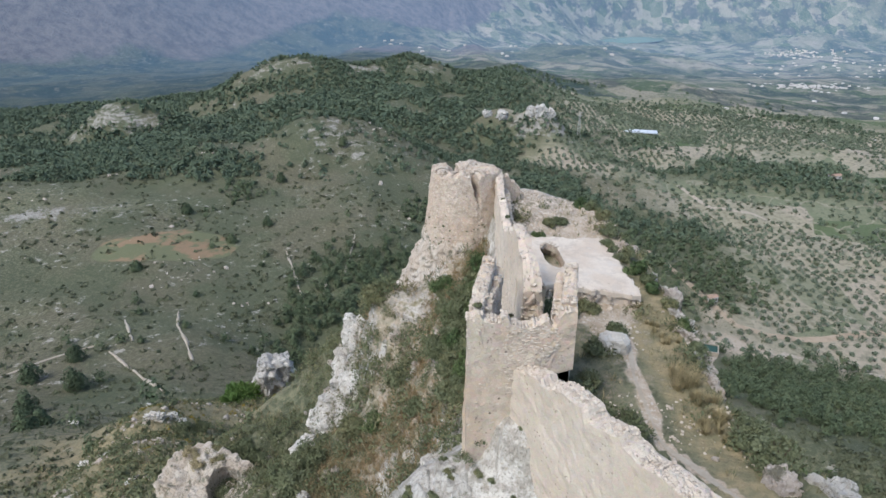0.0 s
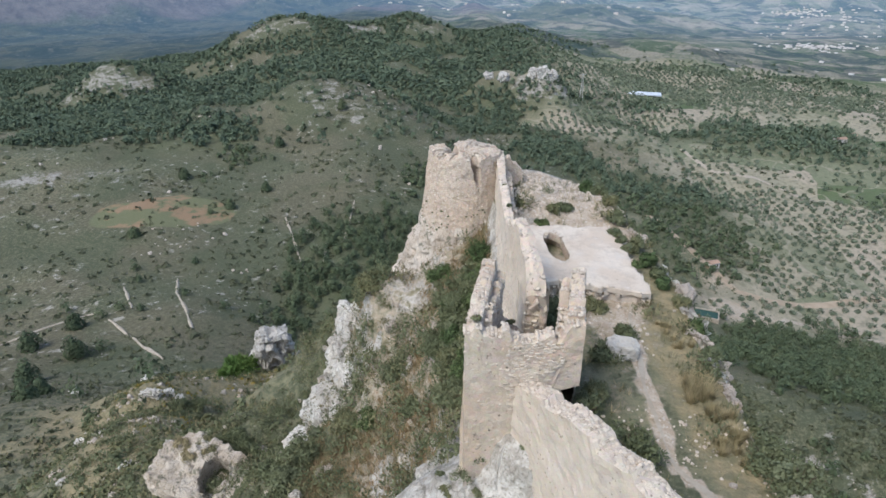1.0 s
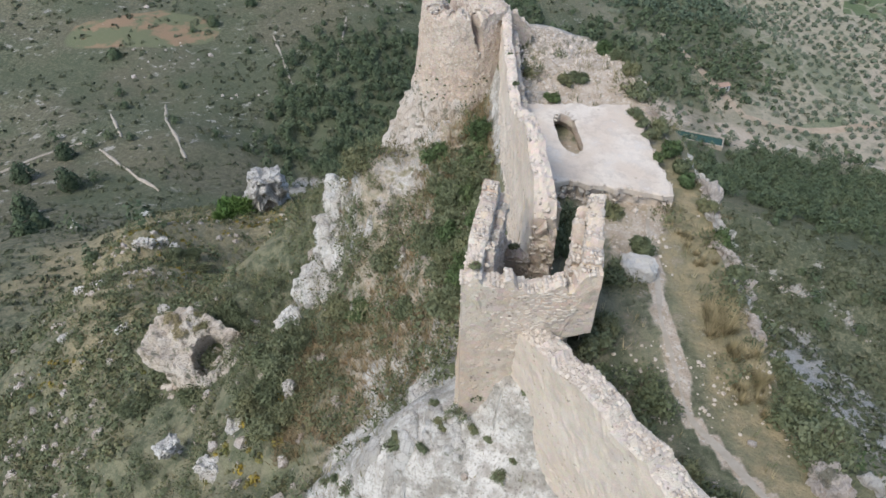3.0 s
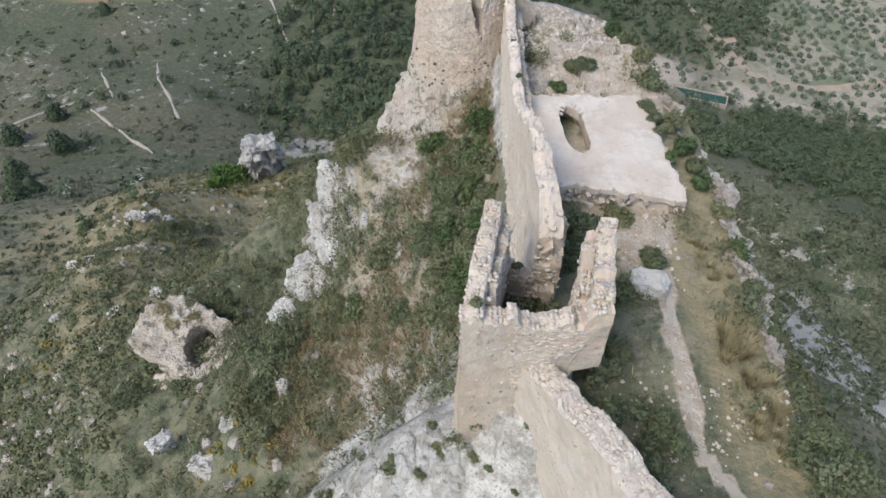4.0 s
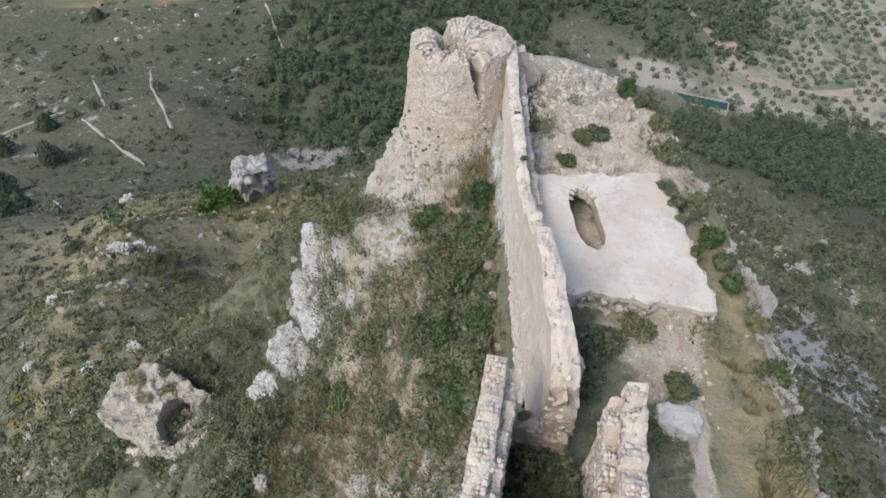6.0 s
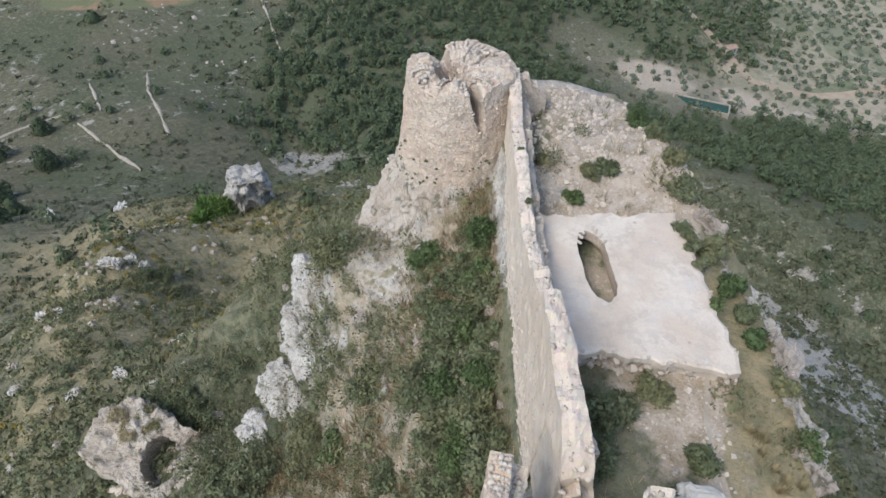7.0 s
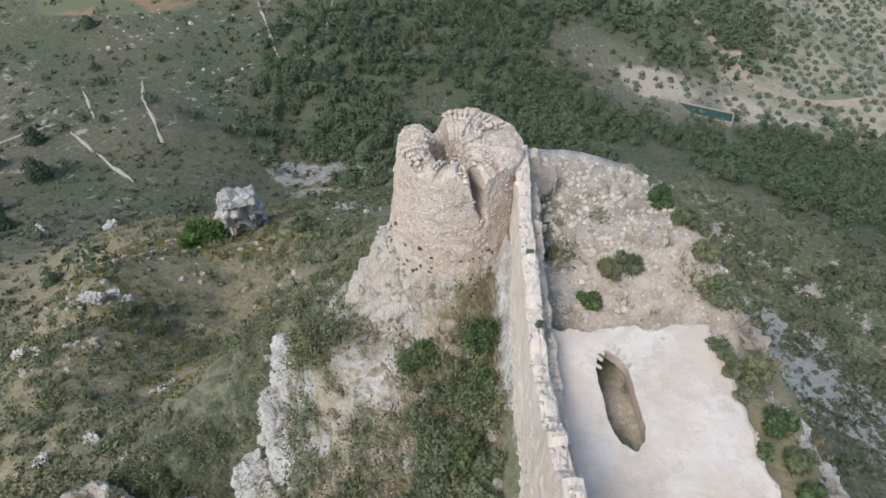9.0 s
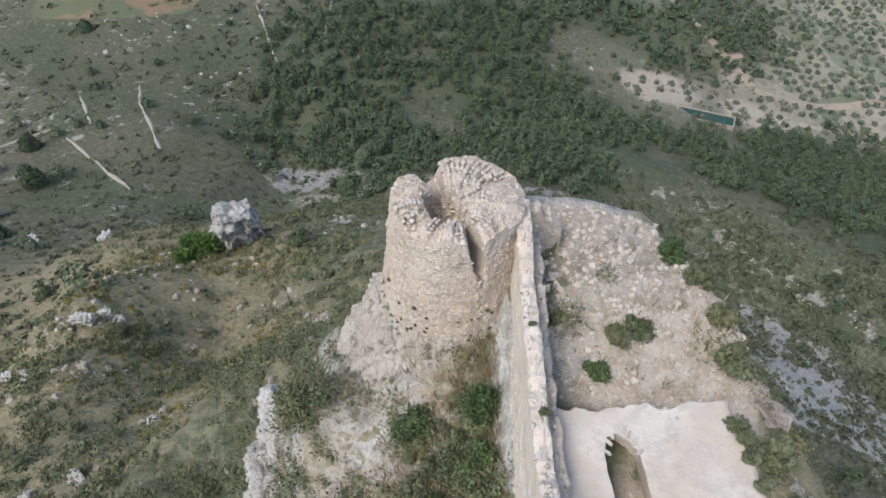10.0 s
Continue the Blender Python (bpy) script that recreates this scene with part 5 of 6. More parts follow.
def pylon(x, y):
    z = float(lie(x, y))
    home = thing("pylon", "slender steel lattice power pylon on the hillside", "pylon")
    home.location = (x, y, z)
    H, w0, w1 = 26.0, 1.5, 0.35
    for sx in (-1, 1):
        for sy in (-1, 1):
            bm = bmesh.new()
            a, b = Vector((sx * w0, sy * w0, -1)), Vector((sx * w1, sy * w1, H))
            m = (b - a).to_track_quat("Z", "Y").to_matrix().to_4x4()
            bmesh.ops.create_cone(bm, cap_ends=True, segments=5, radius1=0.16, radius2=0.10, depth=(b - a).length, matrix=Matrix.Translation((a + b) / 2) @ m)
            part("leg", bm, STEEL, home)
    bm = bmesh.new()
    for k in range(12):
        f0, f1 = k / 12, (k + 1) / 12
        for s in (-1, 1):
            for p, q in ((Vector((s, -1, f0)), Vector((s, 1, f1))), (Vector((-1, s, f0)), Vector((1, s, f1)))):
                a, b = [Vector((v.x * (w0 + (w1 - w0) * v.z), v.y * (w0 + (w1 - w0) * v.z), v.z * H)) for v in (p, q)]
                m = (b - a).to_track_quat("Z", "Y").to_matrix().to_4x4()
                bmesh.ops.create_cone(bm, cap_ends=True, segments=4, radius1=0.07, radius2=0.07, depth=(b - a).length, matrix=Matrix.Translation((a + b) / 2) @ m)
    part("bracing", bm, STEEL, home)
    for k, zc in enumerate((H - 1, H - 4)):
        bm = bmesh.new()
        box(bm, 0, 0, zc, 6.0 - k, 0.25, 0.25)
        part("crossarm", bm, STEEL, home)


def house(x, y, w, d, h, turn, label, group=""):
    z = float(lie(x, y))
    home = thing("house", label, "house", group)
    home.matrix_basis = pose(x, y, z, 0, 0, turn)
    bm = bmesh.new()
    box(bm, 0, 0, h / 2 - 1, w, d, h + 2)
    part("wall", bm, WHITE, home)
    bm = bmesh.new()
    v = [bm.verts.new(p) for p in ((-w / 2 - 0.3, -d / 2 - 0.3, h), (w / 2 + 0.3, -d / 2 - 0.3, h), (w / 2 + 0.3, d / 2 + 0.3, h), (-w / 2 - 0.3, d / 2 + 0.3, h), (-w / 2 - 0.3, 0, h + d * 0.2), (w / 2 + 0.3, 0, h + d * 0.2))]
    for f in ((0, 1, 5, 4), (2, 3, 4, 5), (0, 4, 3), (1, 2, 5), (0, 3, 2, 1)):
        bm.faces.new([v[k] for k in f])
    part("roof", bm, TILES, home)
    for k in range(2):
        bm = bmesh.new()
        box(bm, (k - 0.5) * w * 0.5, -d / 2 - 0.03, h * 0.55, 0.9, 0.12, 1.2)
        part("window", bm, BARK, home)


def villages():
    """White houses of far villages and farms, joined."""
    r = np.random.RandomState(15)
    chunks = []
    base = np.array([(-1, -1, -1), (1, -1, -1), (1, 1, -1), (-1, 1, -1), (-1, -1, 1), (1, -1, 1), (1, 1, 1), (-1, 1, 1)], float)
    sides = np.array([(0, 1, 5, 4), (1, 2, 6, 5), (2, 3, 7, 6), (3, 0, 4, 7), (4, 5, 6, 7)])
    for cx, cy, rx, ry, n, big in ((850, 1520, 90, 50, 130, 2.6), (760, 3150, 130, 60, 90, 4.5), (920, 2950, 60, 60, 60, 4.5), (1600, 3000, 160, 70, 70, 4.5), (1250, 2100, 260, 120, 40, 3), (480, 900, 260, 160, 5, 3), (900, 1150, 300, 200, 8, 3.5), (300, 2600, 500, 300, 40, 6), (1500, 2500, 300, 200, 40, 5)):
        for _ in range(n):
            x, y = cx + r.normal() * rx * 0.6, cy + r.normal() * ry * 0.6
            s = np.array((r.uniform(0.6, 1.4) * big, r.uniform(0.6, 1.2) * big, r.uniform(0.5, 1.0) * big))
            a = r.uniform(0, 3)
            rot = np.array(((math.cos(a), -math.sin(a), 0), (math.sin(a), math.cos(a), 0), (0, 0, 1)))
            chunks.append(((base * s) @ rot.T + np.array((x, y, float(lie(x, y)))))[sides].reshape(-1, 3))
    tagged(new("village_houses", soup("village_houses", np.concatenate(chunks), 4, WHITE, None, True)), "far white village houses in the valley", "houses", kind="stuff")


def flat_oval(name, x, y, rx, ry, turn, material, label, category, lift=1.0, wobble=0.25):
    bm = bmesh.new()
    z = float(lie(x, y))
    ring = []
    for k in range(48):
        a = 2 * math.pi * k / 48
        s = 1 + wobble * noise.noise(Vector((math.cos(a) * 2, math.sin(a) * 2, x)))
        ring.append(bm.verts.new((rx * s * math.cos(a), ry * s * math.sin(a), 0)))
    bm.faces.new(ring)
    ob = part(name, bm, material)
    ob.matrix_basis = pose(x, y, z + lift, 0, 0, turn)
    return tagged(ob, label, category, kind="structure")


water_tank(118, 262, -22)
pylon(134, 630)
house(150, 318, 6, 4, 2.8, 20, "small white farm hut beside the dirt track")
house(358, 566, 10, 6, 3.5, 10, "white farmhouse on the valley side", "farmhouses in the valley")
house(385, 590, 7, 5, 3, 60, "white farmhouse on the valley side", "farmhouses in the valley")
bm = bmesh.new()
box(bm, 0, 0, 0, 42, 13, 1.2)
sheet = part("reservoir_cover", bm, SHEET)
sheet.matrix_basis = pose(222, 726, float(lie(222, 726)) + 1.2, 0, 0, -14)
tagged(sheet, "pale plastic-covered irrigation reservoir in the valley", "reservoir")
villages()
for k, (x, y, sx, sy, sz) in enumerate(((92, 606, 8, 6, 10), (84, 610, 6, 6, 7), (101, 608, 6, 6, 7), (58, 626, 9, 7, 6), (44, 632, 7, 6, 5))):
    rock(x, y, float(lie(x, y)), sx, sy, sz, 25 * k, 0, 60 + k, material=GREY_ROCK, label="bare limestone crag rising from the woods", group="crags beyond the woods")
flat_oval("lake", 1150, 4090, 270, 150, 25, LAKE, "turquoise reservoir lake far down the valley", "water", 5.0, 0.5)


# ---- plants ----
rs = np.random.RandomState(7)


def leaves(centres, radii, heights, count, size, seed, cone=0.0, hull=0.0):
    """Triangles for many plants at once: leafy tufts filling uneven domes. Returns corners and tints."""
    r = np.random.RandomState(seed)
    n = len(centres)
    per = np.full(n, count) if np.isscalar(count) else np.asarray(count)
    who = np.repeat(np.arange(n), per)
    m = len(who)
    d = r.normal(size=(m, 3))
    d /= np.linalg.norm(d, axis=1)[:, None]
    d[:, 2] = np.abs(d[:, 2])
    lump = 0.72 + 0.5 * vnoise(d[:, 0] * 2.2 + who * 3.7, d[:, 1] * 2.2 + d[:, 2] * 2.0 + who * 1.3, seed)
    k = r.uniform(0.45, 1.0, m) ** 0.5 * lump
    p = d * k[:, None]
    if cone:
        p[:, :2] *= (1 - cone * np.clip(p[:, 2], 0, 1))[:, None]
    p[:, 0] *= radii[who]
    p[:, 1] *= radii[who]
    p[:, 2] = p[:, 2] * heights[who]
    s = (size if np.isscalar(size) else np.asarray(size)[who]) * r.uniform(0.6, 1.4, m)
    inner = r.uniform(0, 1, m) < 0.12
    p[inner] = p[inner] * np.array((0.5, 0.5, 0.6))
    s[inner] *= 2.2
    p += centres[who]
    a = r.normal(size=(m, 3))
    a /= np.linalg.norm(a, axis=1)[:, None]
    a -= 0.75 * d * np.sum(a * d, axis=1)[:, None]
    a /= np.linalg.norm(a, axis=1)[:, None]
    b = np.cross(a, d + 0.3 * r.normal(size=(m, 3)))
    b /= np.maximum(np.linalg.norm(b, axis=1)[:, None], 1e-6)
    a, b = a * s[:, None], b * s[:, None]
    tri = np.stack([p - 0.5 * a - 0.4 * b, p + 0.5 * a - 0.3 * b, p + 0.65 * b + 0.1 * a], 1).reshape(-1, 3)
    plant = r.uniform(0, 1, n)
    tint = np.clip(plant[who] * 0.8 + 0.2 * r.uniform(0, 1, m), 0, 1)
    return tri, tint


def sprigs(centres, radii, heights, count, length, width, seed):
    """Bushes of fine twigs: thin blades that radiate from inside each bush."""
    r = np.random.RandomState(seed)
    n = len(centres)
    who = np.repeat(np.arange(n), count)
    m = len(who)
    d = r.normal(size=(m, 3))
    d /= np.linalg.norm(d, axis=1)[:, None]
    d[:, 2] = np.abs(d[:, 2]) * 1.1 - 0.08
    lump = 0.62 + 0.55 * vnoise(d[:, 0] * 1.9 + who * 3.7, d[:, 1] * 1.9 + d[:, 2] * 1.7 + who * 1.3, seed)
    k = r.uniform(0.35, 1.0, m) ** 0.6 * lump
    scale = np.stack([radii[who], radii[who], heights[who]], 1)
    p = d * k[:, None] * scale
    out = d + 0.45 * r.normal(size=(m, 3)) + np.array((0, 0, 0.45))
    out /= np.linalg.norm(out, axis=1)[:, None]
    size = radii[who] ** 0.5 * r.uniform(0.6, 1.4, m)
    tip = p + out * (length * size)[:, None]
    side = np.cross(out, r.normal(size=(m, 3)))
    side /= np.maximum(np.linalg.norm(side, axis=1)[:, None], 1e-6)
    side = side * (width * size)[:, None]
    c = centres[who]
    tri = np.stack([c + p - side, c + p + side, c + tip], 1).reshape(-1, 3)
    return tri, np.clip(r.uniform(0, 1, n)[who] + r.normal(size=m) * 0.05, 0, 1)


def blades(centres, heights, count, spreadr, seed):
    """Grass tufts: long thin triangles that lean outwards."""
    r = np.random.RandomState(seed)
    who = np.repeat(np.arange(len(centres)), count)
    m = len(who)
    ang = r.uniform(0, 2 * np.pi, m)
    lean = r.uniform(0.1, 0.7, m)
    h = heights[who] * r.uniform(0.5, 1.1, m)
    root = centres[who] + np.stack([np.cos(ang), np.sin(ang), np.zeros(m)], 1) * (spreadr * heights[who] * r.uniform(0, 0.5, m))[:, None]
    tip = root + np.stack([np.cos(ang) * lean, np.sin(ang) * lean, np.ones(m)], 1) * h[:, None]
    w = np.stack([-np.sin(ang), np.cos(ang), np.zeros(m)], 1) * (h * 0.045)[:, None]
    tri = np.stack([root - w, root + w, tip], 1).reshape(-1, 3)
    return tri, np.repeat(r.uniform(0, 1, len(centres)), count)


def stuff(name, tris, tint, material, label, category):
    tagged(new(name, soup(name, tris, 3, material, tint)), label, category, kind="stuff")


def scatter(n, x0, x1, y0, y1, density, seed):
    r = np.random.RandomState(seed)
    x, y = r.uniform(x0, x1, n), r.uniform(y0, y1, n)
    ok = r.uniform(0, 1, n) < density(x, y)
    return x[ok], y[ok]


def clear_of_walls(x, y):
    """0 where walls, terrace and footpath are."""
    built = (x > 0.7) & (x < 6.2) & (y > 21) & (y < 26)
    built |= (x > 3.2) & (x < 4.9) & (y > 25) & (y < 46)
    built |= (x > 4) & (x < 11.6) & (y > 30.6) & (y < 38.6)
    built |= (np.hypot(x - 1.7, y - 45.0) < 3.2)
    line = np.abs((x - 3.1) * 0.86 + (y - 21.95) * 0.51) < 1.0
    built |= line & (y < 22.5)
    trail = np.abs(x - trail_x(y)) < 0.75
    built |= trail & (y > 12) & (y < 31)
    return np.where(built, 0.0, 1.0)


def pines():
    r = np.random.RandomState(3)
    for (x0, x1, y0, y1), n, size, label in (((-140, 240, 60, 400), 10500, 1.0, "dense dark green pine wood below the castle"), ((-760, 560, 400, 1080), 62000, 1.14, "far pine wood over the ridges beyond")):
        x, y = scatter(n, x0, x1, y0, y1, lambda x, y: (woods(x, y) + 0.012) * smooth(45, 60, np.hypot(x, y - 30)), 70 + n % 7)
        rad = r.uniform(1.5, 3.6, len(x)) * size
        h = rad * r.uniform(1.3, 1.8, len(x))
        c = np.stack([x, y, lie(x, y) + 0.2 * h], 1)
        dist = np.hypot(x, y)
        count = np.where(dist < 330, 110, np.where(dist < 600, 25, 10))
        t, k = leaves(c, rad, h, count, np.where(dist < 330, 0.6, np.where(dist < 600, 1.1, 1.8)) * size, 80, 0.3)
        stuff("pine_wood", t, k, PINE if size == 1.0 else HAZED_PINE, label, "trees")


def tree(x, y, rad, h, seed):
    """A broad low pine: trunk, limbs and a crown of needle tufts."""
    z = float(lie(x, y))
    home = thing("pine_tree", "dark green bushy pine standing alone on the scrub slope", "tree", "lone pines on the west slope", (x, y, z))
    rng = random.Random(seed)
    bm = bmesh.new()
    bmesh.ops.create_cone(bm, cap_ends=True, segments=8, radius1=0.3, radius2=0.1, depth=h * 0.8, matrix=Matrix.Translation((0, 0, h * 0.35)))
    for k in range(6):
        a = rng.uniform(0, 6.3)
        d = Vector((math.cos(a), math.sin(a), 0.5)).normalized()
        m = d.to_track_quat("Z", "Y").to_matrix().to_4x4()
        bmesh.ops.create_cone(bm, cap_ends=True, segments=5, radius1=0.12, radius2=0.04, depth=rad * 0.8, matrix=Matrix.Translation(Vector((0, 0, h * (0.25 + 0.08 * k))) + d * rad * 0.4) @ m)
    part("trunk", bm, BARK, home)
    t, k = leaves(np.array([[0, 0, h * 0.12]]), np.array([rad]), np.array([h * 0.9]), 900, 0.62, seed, 0.45)
    ob = new("crown", soup("crown", t, 3, PINE, k))
    ob.parent = home


def bush(x, y, rad, h, material, label, seed, z=None, group="", count=700, size=0.13):
    z = float(lie(x, y)) - 0.05 if z is None else z
    home = thing("bush", label, "bush", group, (x, y, z))
    rng = random.Random(seed)
    bm = bmesh.new()
    for k in range(5):
        a = rng.uniform(0, 6.3)
        d = Vector((math.cos(a) * 0.6, math.sin(a) * 0.6, 1)).normalized()
        m = d.to_track_quat("Z", "Y").to_matrix().to_4x4()
        bmesh.ops.create_cone(bm, cap_ends=True, segments=5, radius1=0.035, radius2=0.012, depth=h * 0.8, matrix=Matrix.Translation(d * h * 0.4) @ m)
    part("stem", bm, BARK, home)
    r2 = np.random.RandomState(seed)
    n = 9
    c = np.stack([r2.uniform(-0.55, 0.55, n) * rad, r2.uniform(-0.55, 0.55, n) * rad, r2.uniform(0.0, 0.45, n) * h], 1)
    t, k = sprigs(c, r2.uniform(0.4, 0.65, n) * rad, r2.uniform(0.4, 0.65, n) * h, count * 6 // (5 * n), size * 1.6, size * 0.32, seed)
    t2, k2 = leaves(c, r2.uniform(0.35, 0.6, n) * rad, r2.uniform(0.35, 0.6, n) * h, count // 6, size * 0.85, seed + 1)
    t, k = np.concatenate([t, t2]), np.concatenate([k, k2])
    k = np.clip(k * 0.3 + 0.55 * r2.uniform(0, 1), 0, 1)
    ob = new("foliage", soup("foliage", t, 3, material, k))
    ob.parent = home


def far_scrub():
    r = np.random.RandomState(5)

    def thick(x, y):
        d = np.hypot(x, y)
        return np.clip(0.46 + 1.5 * fbm(x, y, 34, 3, 90), 0.12, 1) * (1 - 0.6 * blob(x, y, -36, 80, 14, 40, 30)) * (1 - 0.85 * groves(x, y)) * smooth(50, 80, np.hypot(x - 3, y - 33)) * np.clip(150 / d, 0.1, 1) ** 1.25 * (1 + 0.9 * blob(x, y, -70, 95, 55, 60, 0)) * (1 + 1.2 * blob(x, y, 95, 125, 45, 50, 30)) * (1 - 0.5 * knolls(x, y))

    x, y = scatter(64000, -330, 300, 30, 600, thick, 91)
    dist = np.hypot(x, y)
    rad = r.uniform(0.25, 1.0, len(x)) ** 1.6 * (1.0 + dist / 260)
    c = np.stack([x, y, lie(x, y) - 0.1], 1)
    mid = dist < 210
    t, k = leaves(c[~mid], rad[~mid], rad[~mid] * 0.8, 15, rad[~mid] * 0.5, 92)
    t1, k1 = sprigs(c[mid], rad[mid], rad[mid] * 0.8, 8, 0.36, 0.13, 93)
    t2, k2 = leaves(c[mid], rad[mid] * 0.9, rad[mid] * 0.75, 13, rad[mid] * 0.42, 94)
    x, y = scatter(9000, 25, 150, 55, 190, lambda x, y: blob(x, y, 90, 120, 58, 66, 30) * (1 - woods(x, y)) * np.clip(0.55 + 1.8 * fbm(x, y, 9, 3, 88), 0.06, 1), 89)
    rad3 = r.uniform(0.3, 1.0, len(x)) ** 1.3 * 1.7 + 0.2
    t3, k3 = leaves(np.stack([x, y, lie(x, y) - 0.1], 1), rad3, rad3 * 0.8, 14, rad3 * 0.5, 87)
    stuff("scrub", np.concatenate([t, t1, t2, t3]), np.concatenate([k * 0.9, k1 * 0.8, k2 * 0.8, k3 * 0.45]), HEATH, "low dark green scrub dotted over the hillsides", "bushes")


def near_scrub():
    def thick(x, y):
        d = np.hypot(x - 3, y - 33)
        crest = blob(x, y, -50, 92, 30, 50, 35)
        face = smooth(3.6, 3.0, x) * smooth(-9, -4, x) * smooth(25, 28, y) * smooth(46, 43, y) * (0.5 + 0.5 * smooth(0.2, 1.4, x)) * (1 - 0.92 * blob(x, y, 0.3, 42.0, 3.7, 3.2, 0, 0.3))
        face = face * (1 - 0.85 * blob(x, y, -1.0, 19.6, 4.8, 4.2, 0))
        plot = smooth(120, 60, d) * np.clip(0.55 + 0.2 * smooth(-14, -22, x) + 0.5 * blob(x, y, -13, 40, 6, 9, 0) + 1.5 * fbm(x, y, 8, 3, 95), 0.06, 1) * (1 - 0.5 * crest) * (1 - 0.3 * blob(x, y, -24, 28, 9, 12, 0)) * (1 - 0.85 * blob(x, y, -1.0, 19.6, 4.8, 4.2, 0)) * (1 - 0.92 * blob(x, y, 0.3, 42.0, 3.7, 3.2, 0, 0.3)) + 0.8 * face
        return plot * clear_of_walls(x, y) * np.where((x > 3.5) & (x < 11.5) & (y < 48) & (y > 12), 0.10, 1.0)

    r = np.random.RandomState(6)
    chunks, tints = [], []
    x, y = scatter(34000, -100, 60, 4, 145, thick, 96)
    rad = r.uniform(0.15, 1.0, len(x)) ** 1.6 * 1.35 + 0.18
    c = np.stack([x, y, lie(x, y) - 0.05], 1)
    h = rad * r.uniform(0.6, 1.1, len(x))
    close = (np.hypot(x - 0, y - 32) < 21) & (x < 25)
    mid = ~close & (np.hypot(x + 8, y - 38) < 40) & (x < 12)
    for pick, count, length, width in ((close, 24 + 50 * rad, 0.18, 0.038), (~close, 6 + 11 * rad, 0.25, 0.08)):
        t, k = sprigs(c[pick], rad[pick], h[pick], count[pick].astype(int), length, width, 97)
        chunks.append(t)
        tints.append(k)
        t, q = leaves(c[pick], rad[pick] * 0.85, h[pick] * 0.85, np.where(close[pick], 40 + 110 * rad[pick], np.where(mid[pick], 15 + 34 * rad[pick], 7 + 11 * rad[pick])).astype(int), np.where(close[pick], 0.055 + 0.032 * rad[pick], np.where(mid[pick], 0.105 + 0.075 * rad[pick], 0.17 + 0.13 * rad[pick])), 98)
        chunks.append(t)
        tints.append(np.clip(q * 0.9, 0, 1))
    stuff("bushes", np.concatenate(chunks), np.concatenate(tints), SHRUB, "rosemary and other low bushes on the castle slopes", "bushes")

    def grassy(x, y):
        g = np.clip(0.55 + 1.6 * fbm(x, y, 6, 3, 98), 0.1, 1) * smooth(60, 40, np.hypot(x - 3, y - 32))
        g = np.maximum(g, 0.95 * blob(x, y, 10.4, 25.5, 2.6, 7.5, 5))
        g = np.maximum(g, 0.5 * blob(x, y, 7.5, 25, 2.5, 7, 0))
        g = np.maximum(g, 0.85 * blob(x, y, 0, 34, 4, 10, 0))
        g = np.maximum(g, 0.6 * blob(x, y, 8.5, 42, 4, 4, 0))
        g = np.maximum(g, 0.5 * blob(x, y, -24, 28, 10, 13, 0)) * clear_of_walls(x, y)
        return np.maximum(g, 0.8 * blob(x, y, -38, 84, 18, 40, 30))

    x, y = scatter(42000, -75, 30, 8, 135, grassy, 99)
    c = np.stack([x, y, lie(x, y) - 0.03], 1)
    t, k = blades(c, r.uniform(0.15, 0.55, len(x)) * (1 + 0.4 * (np.hypot(x, y - 30) > 40)), 8, 0.9, 100)
    stuff("dry_grass", t, k, DRY, "tufts of dry yellow grass among the rocks", "grass")
    x, y = scatter(9000, -9, 3.4, 25.5, 42.5, lambda x, y: np.clip(0.35 + 1.6 * fbm(x, y, 4, 3, 104), 0.05, 1) * clear_of_walls(x, y), 105)
    c = np.stack([x, y, lie(x, y) - 0.03], 1)
    t, k = blades(c, r.uniform(0.2, 0.55, len(x)), 14, 1.1, 106)
    stuff("withered_grass", t, k, RUST, "withered russet grass on the rocky west face", "grass")
    x, y = scatter(5200, -62, -8, 25, 105, lambda x, y: np.clip(-0.08 + 2.0 * fbm(x, y, 9, 3, 101), 0, 1), 102)
    c = np.stack([x, y, lie(x, y) - 0.05], 1)
    rad = r.uniform(0.2, 0.55, len(x))
    t, k = leaves(c, rad, rad * 0.8, 50, 0.15, 103)
    stuff("gorse", t, k, GORSE, "yellow flowering gorse on the west slope", "bushes")


def olives():
    r = np.random.RandomState(8)
    gx, gy = np.meshgrid(np.arange(90, 700, 6.4), np.arange(180, 980, 6.4))
    x, y = gx.ravel() + r.uniform(-1.1, 1.1, gx.size), gy.ravel() + r.uniform(-1.1, 1.1, gx.size)
    ok = r.uniform(0, 1, len(x)) < groves(x, y) * 0.85
    x, y = x[ok], y[ok]
    rad = r.uniform(1.5, 2.7, len(x))
    c = np.stack([x, y, lie(x, y) + 0.3], 1)
    dist = np.hypot(x, y)
    t, k = leaves(c, rad, rad * 1.1, np.where(dist < 450, 44, 18), np.where(dist < 450, 0.9, 1.5), 111)
    stuff("olive_grove", t, k, OLIVE, "grey-green olive trees planted in rows on terraces", "trees")


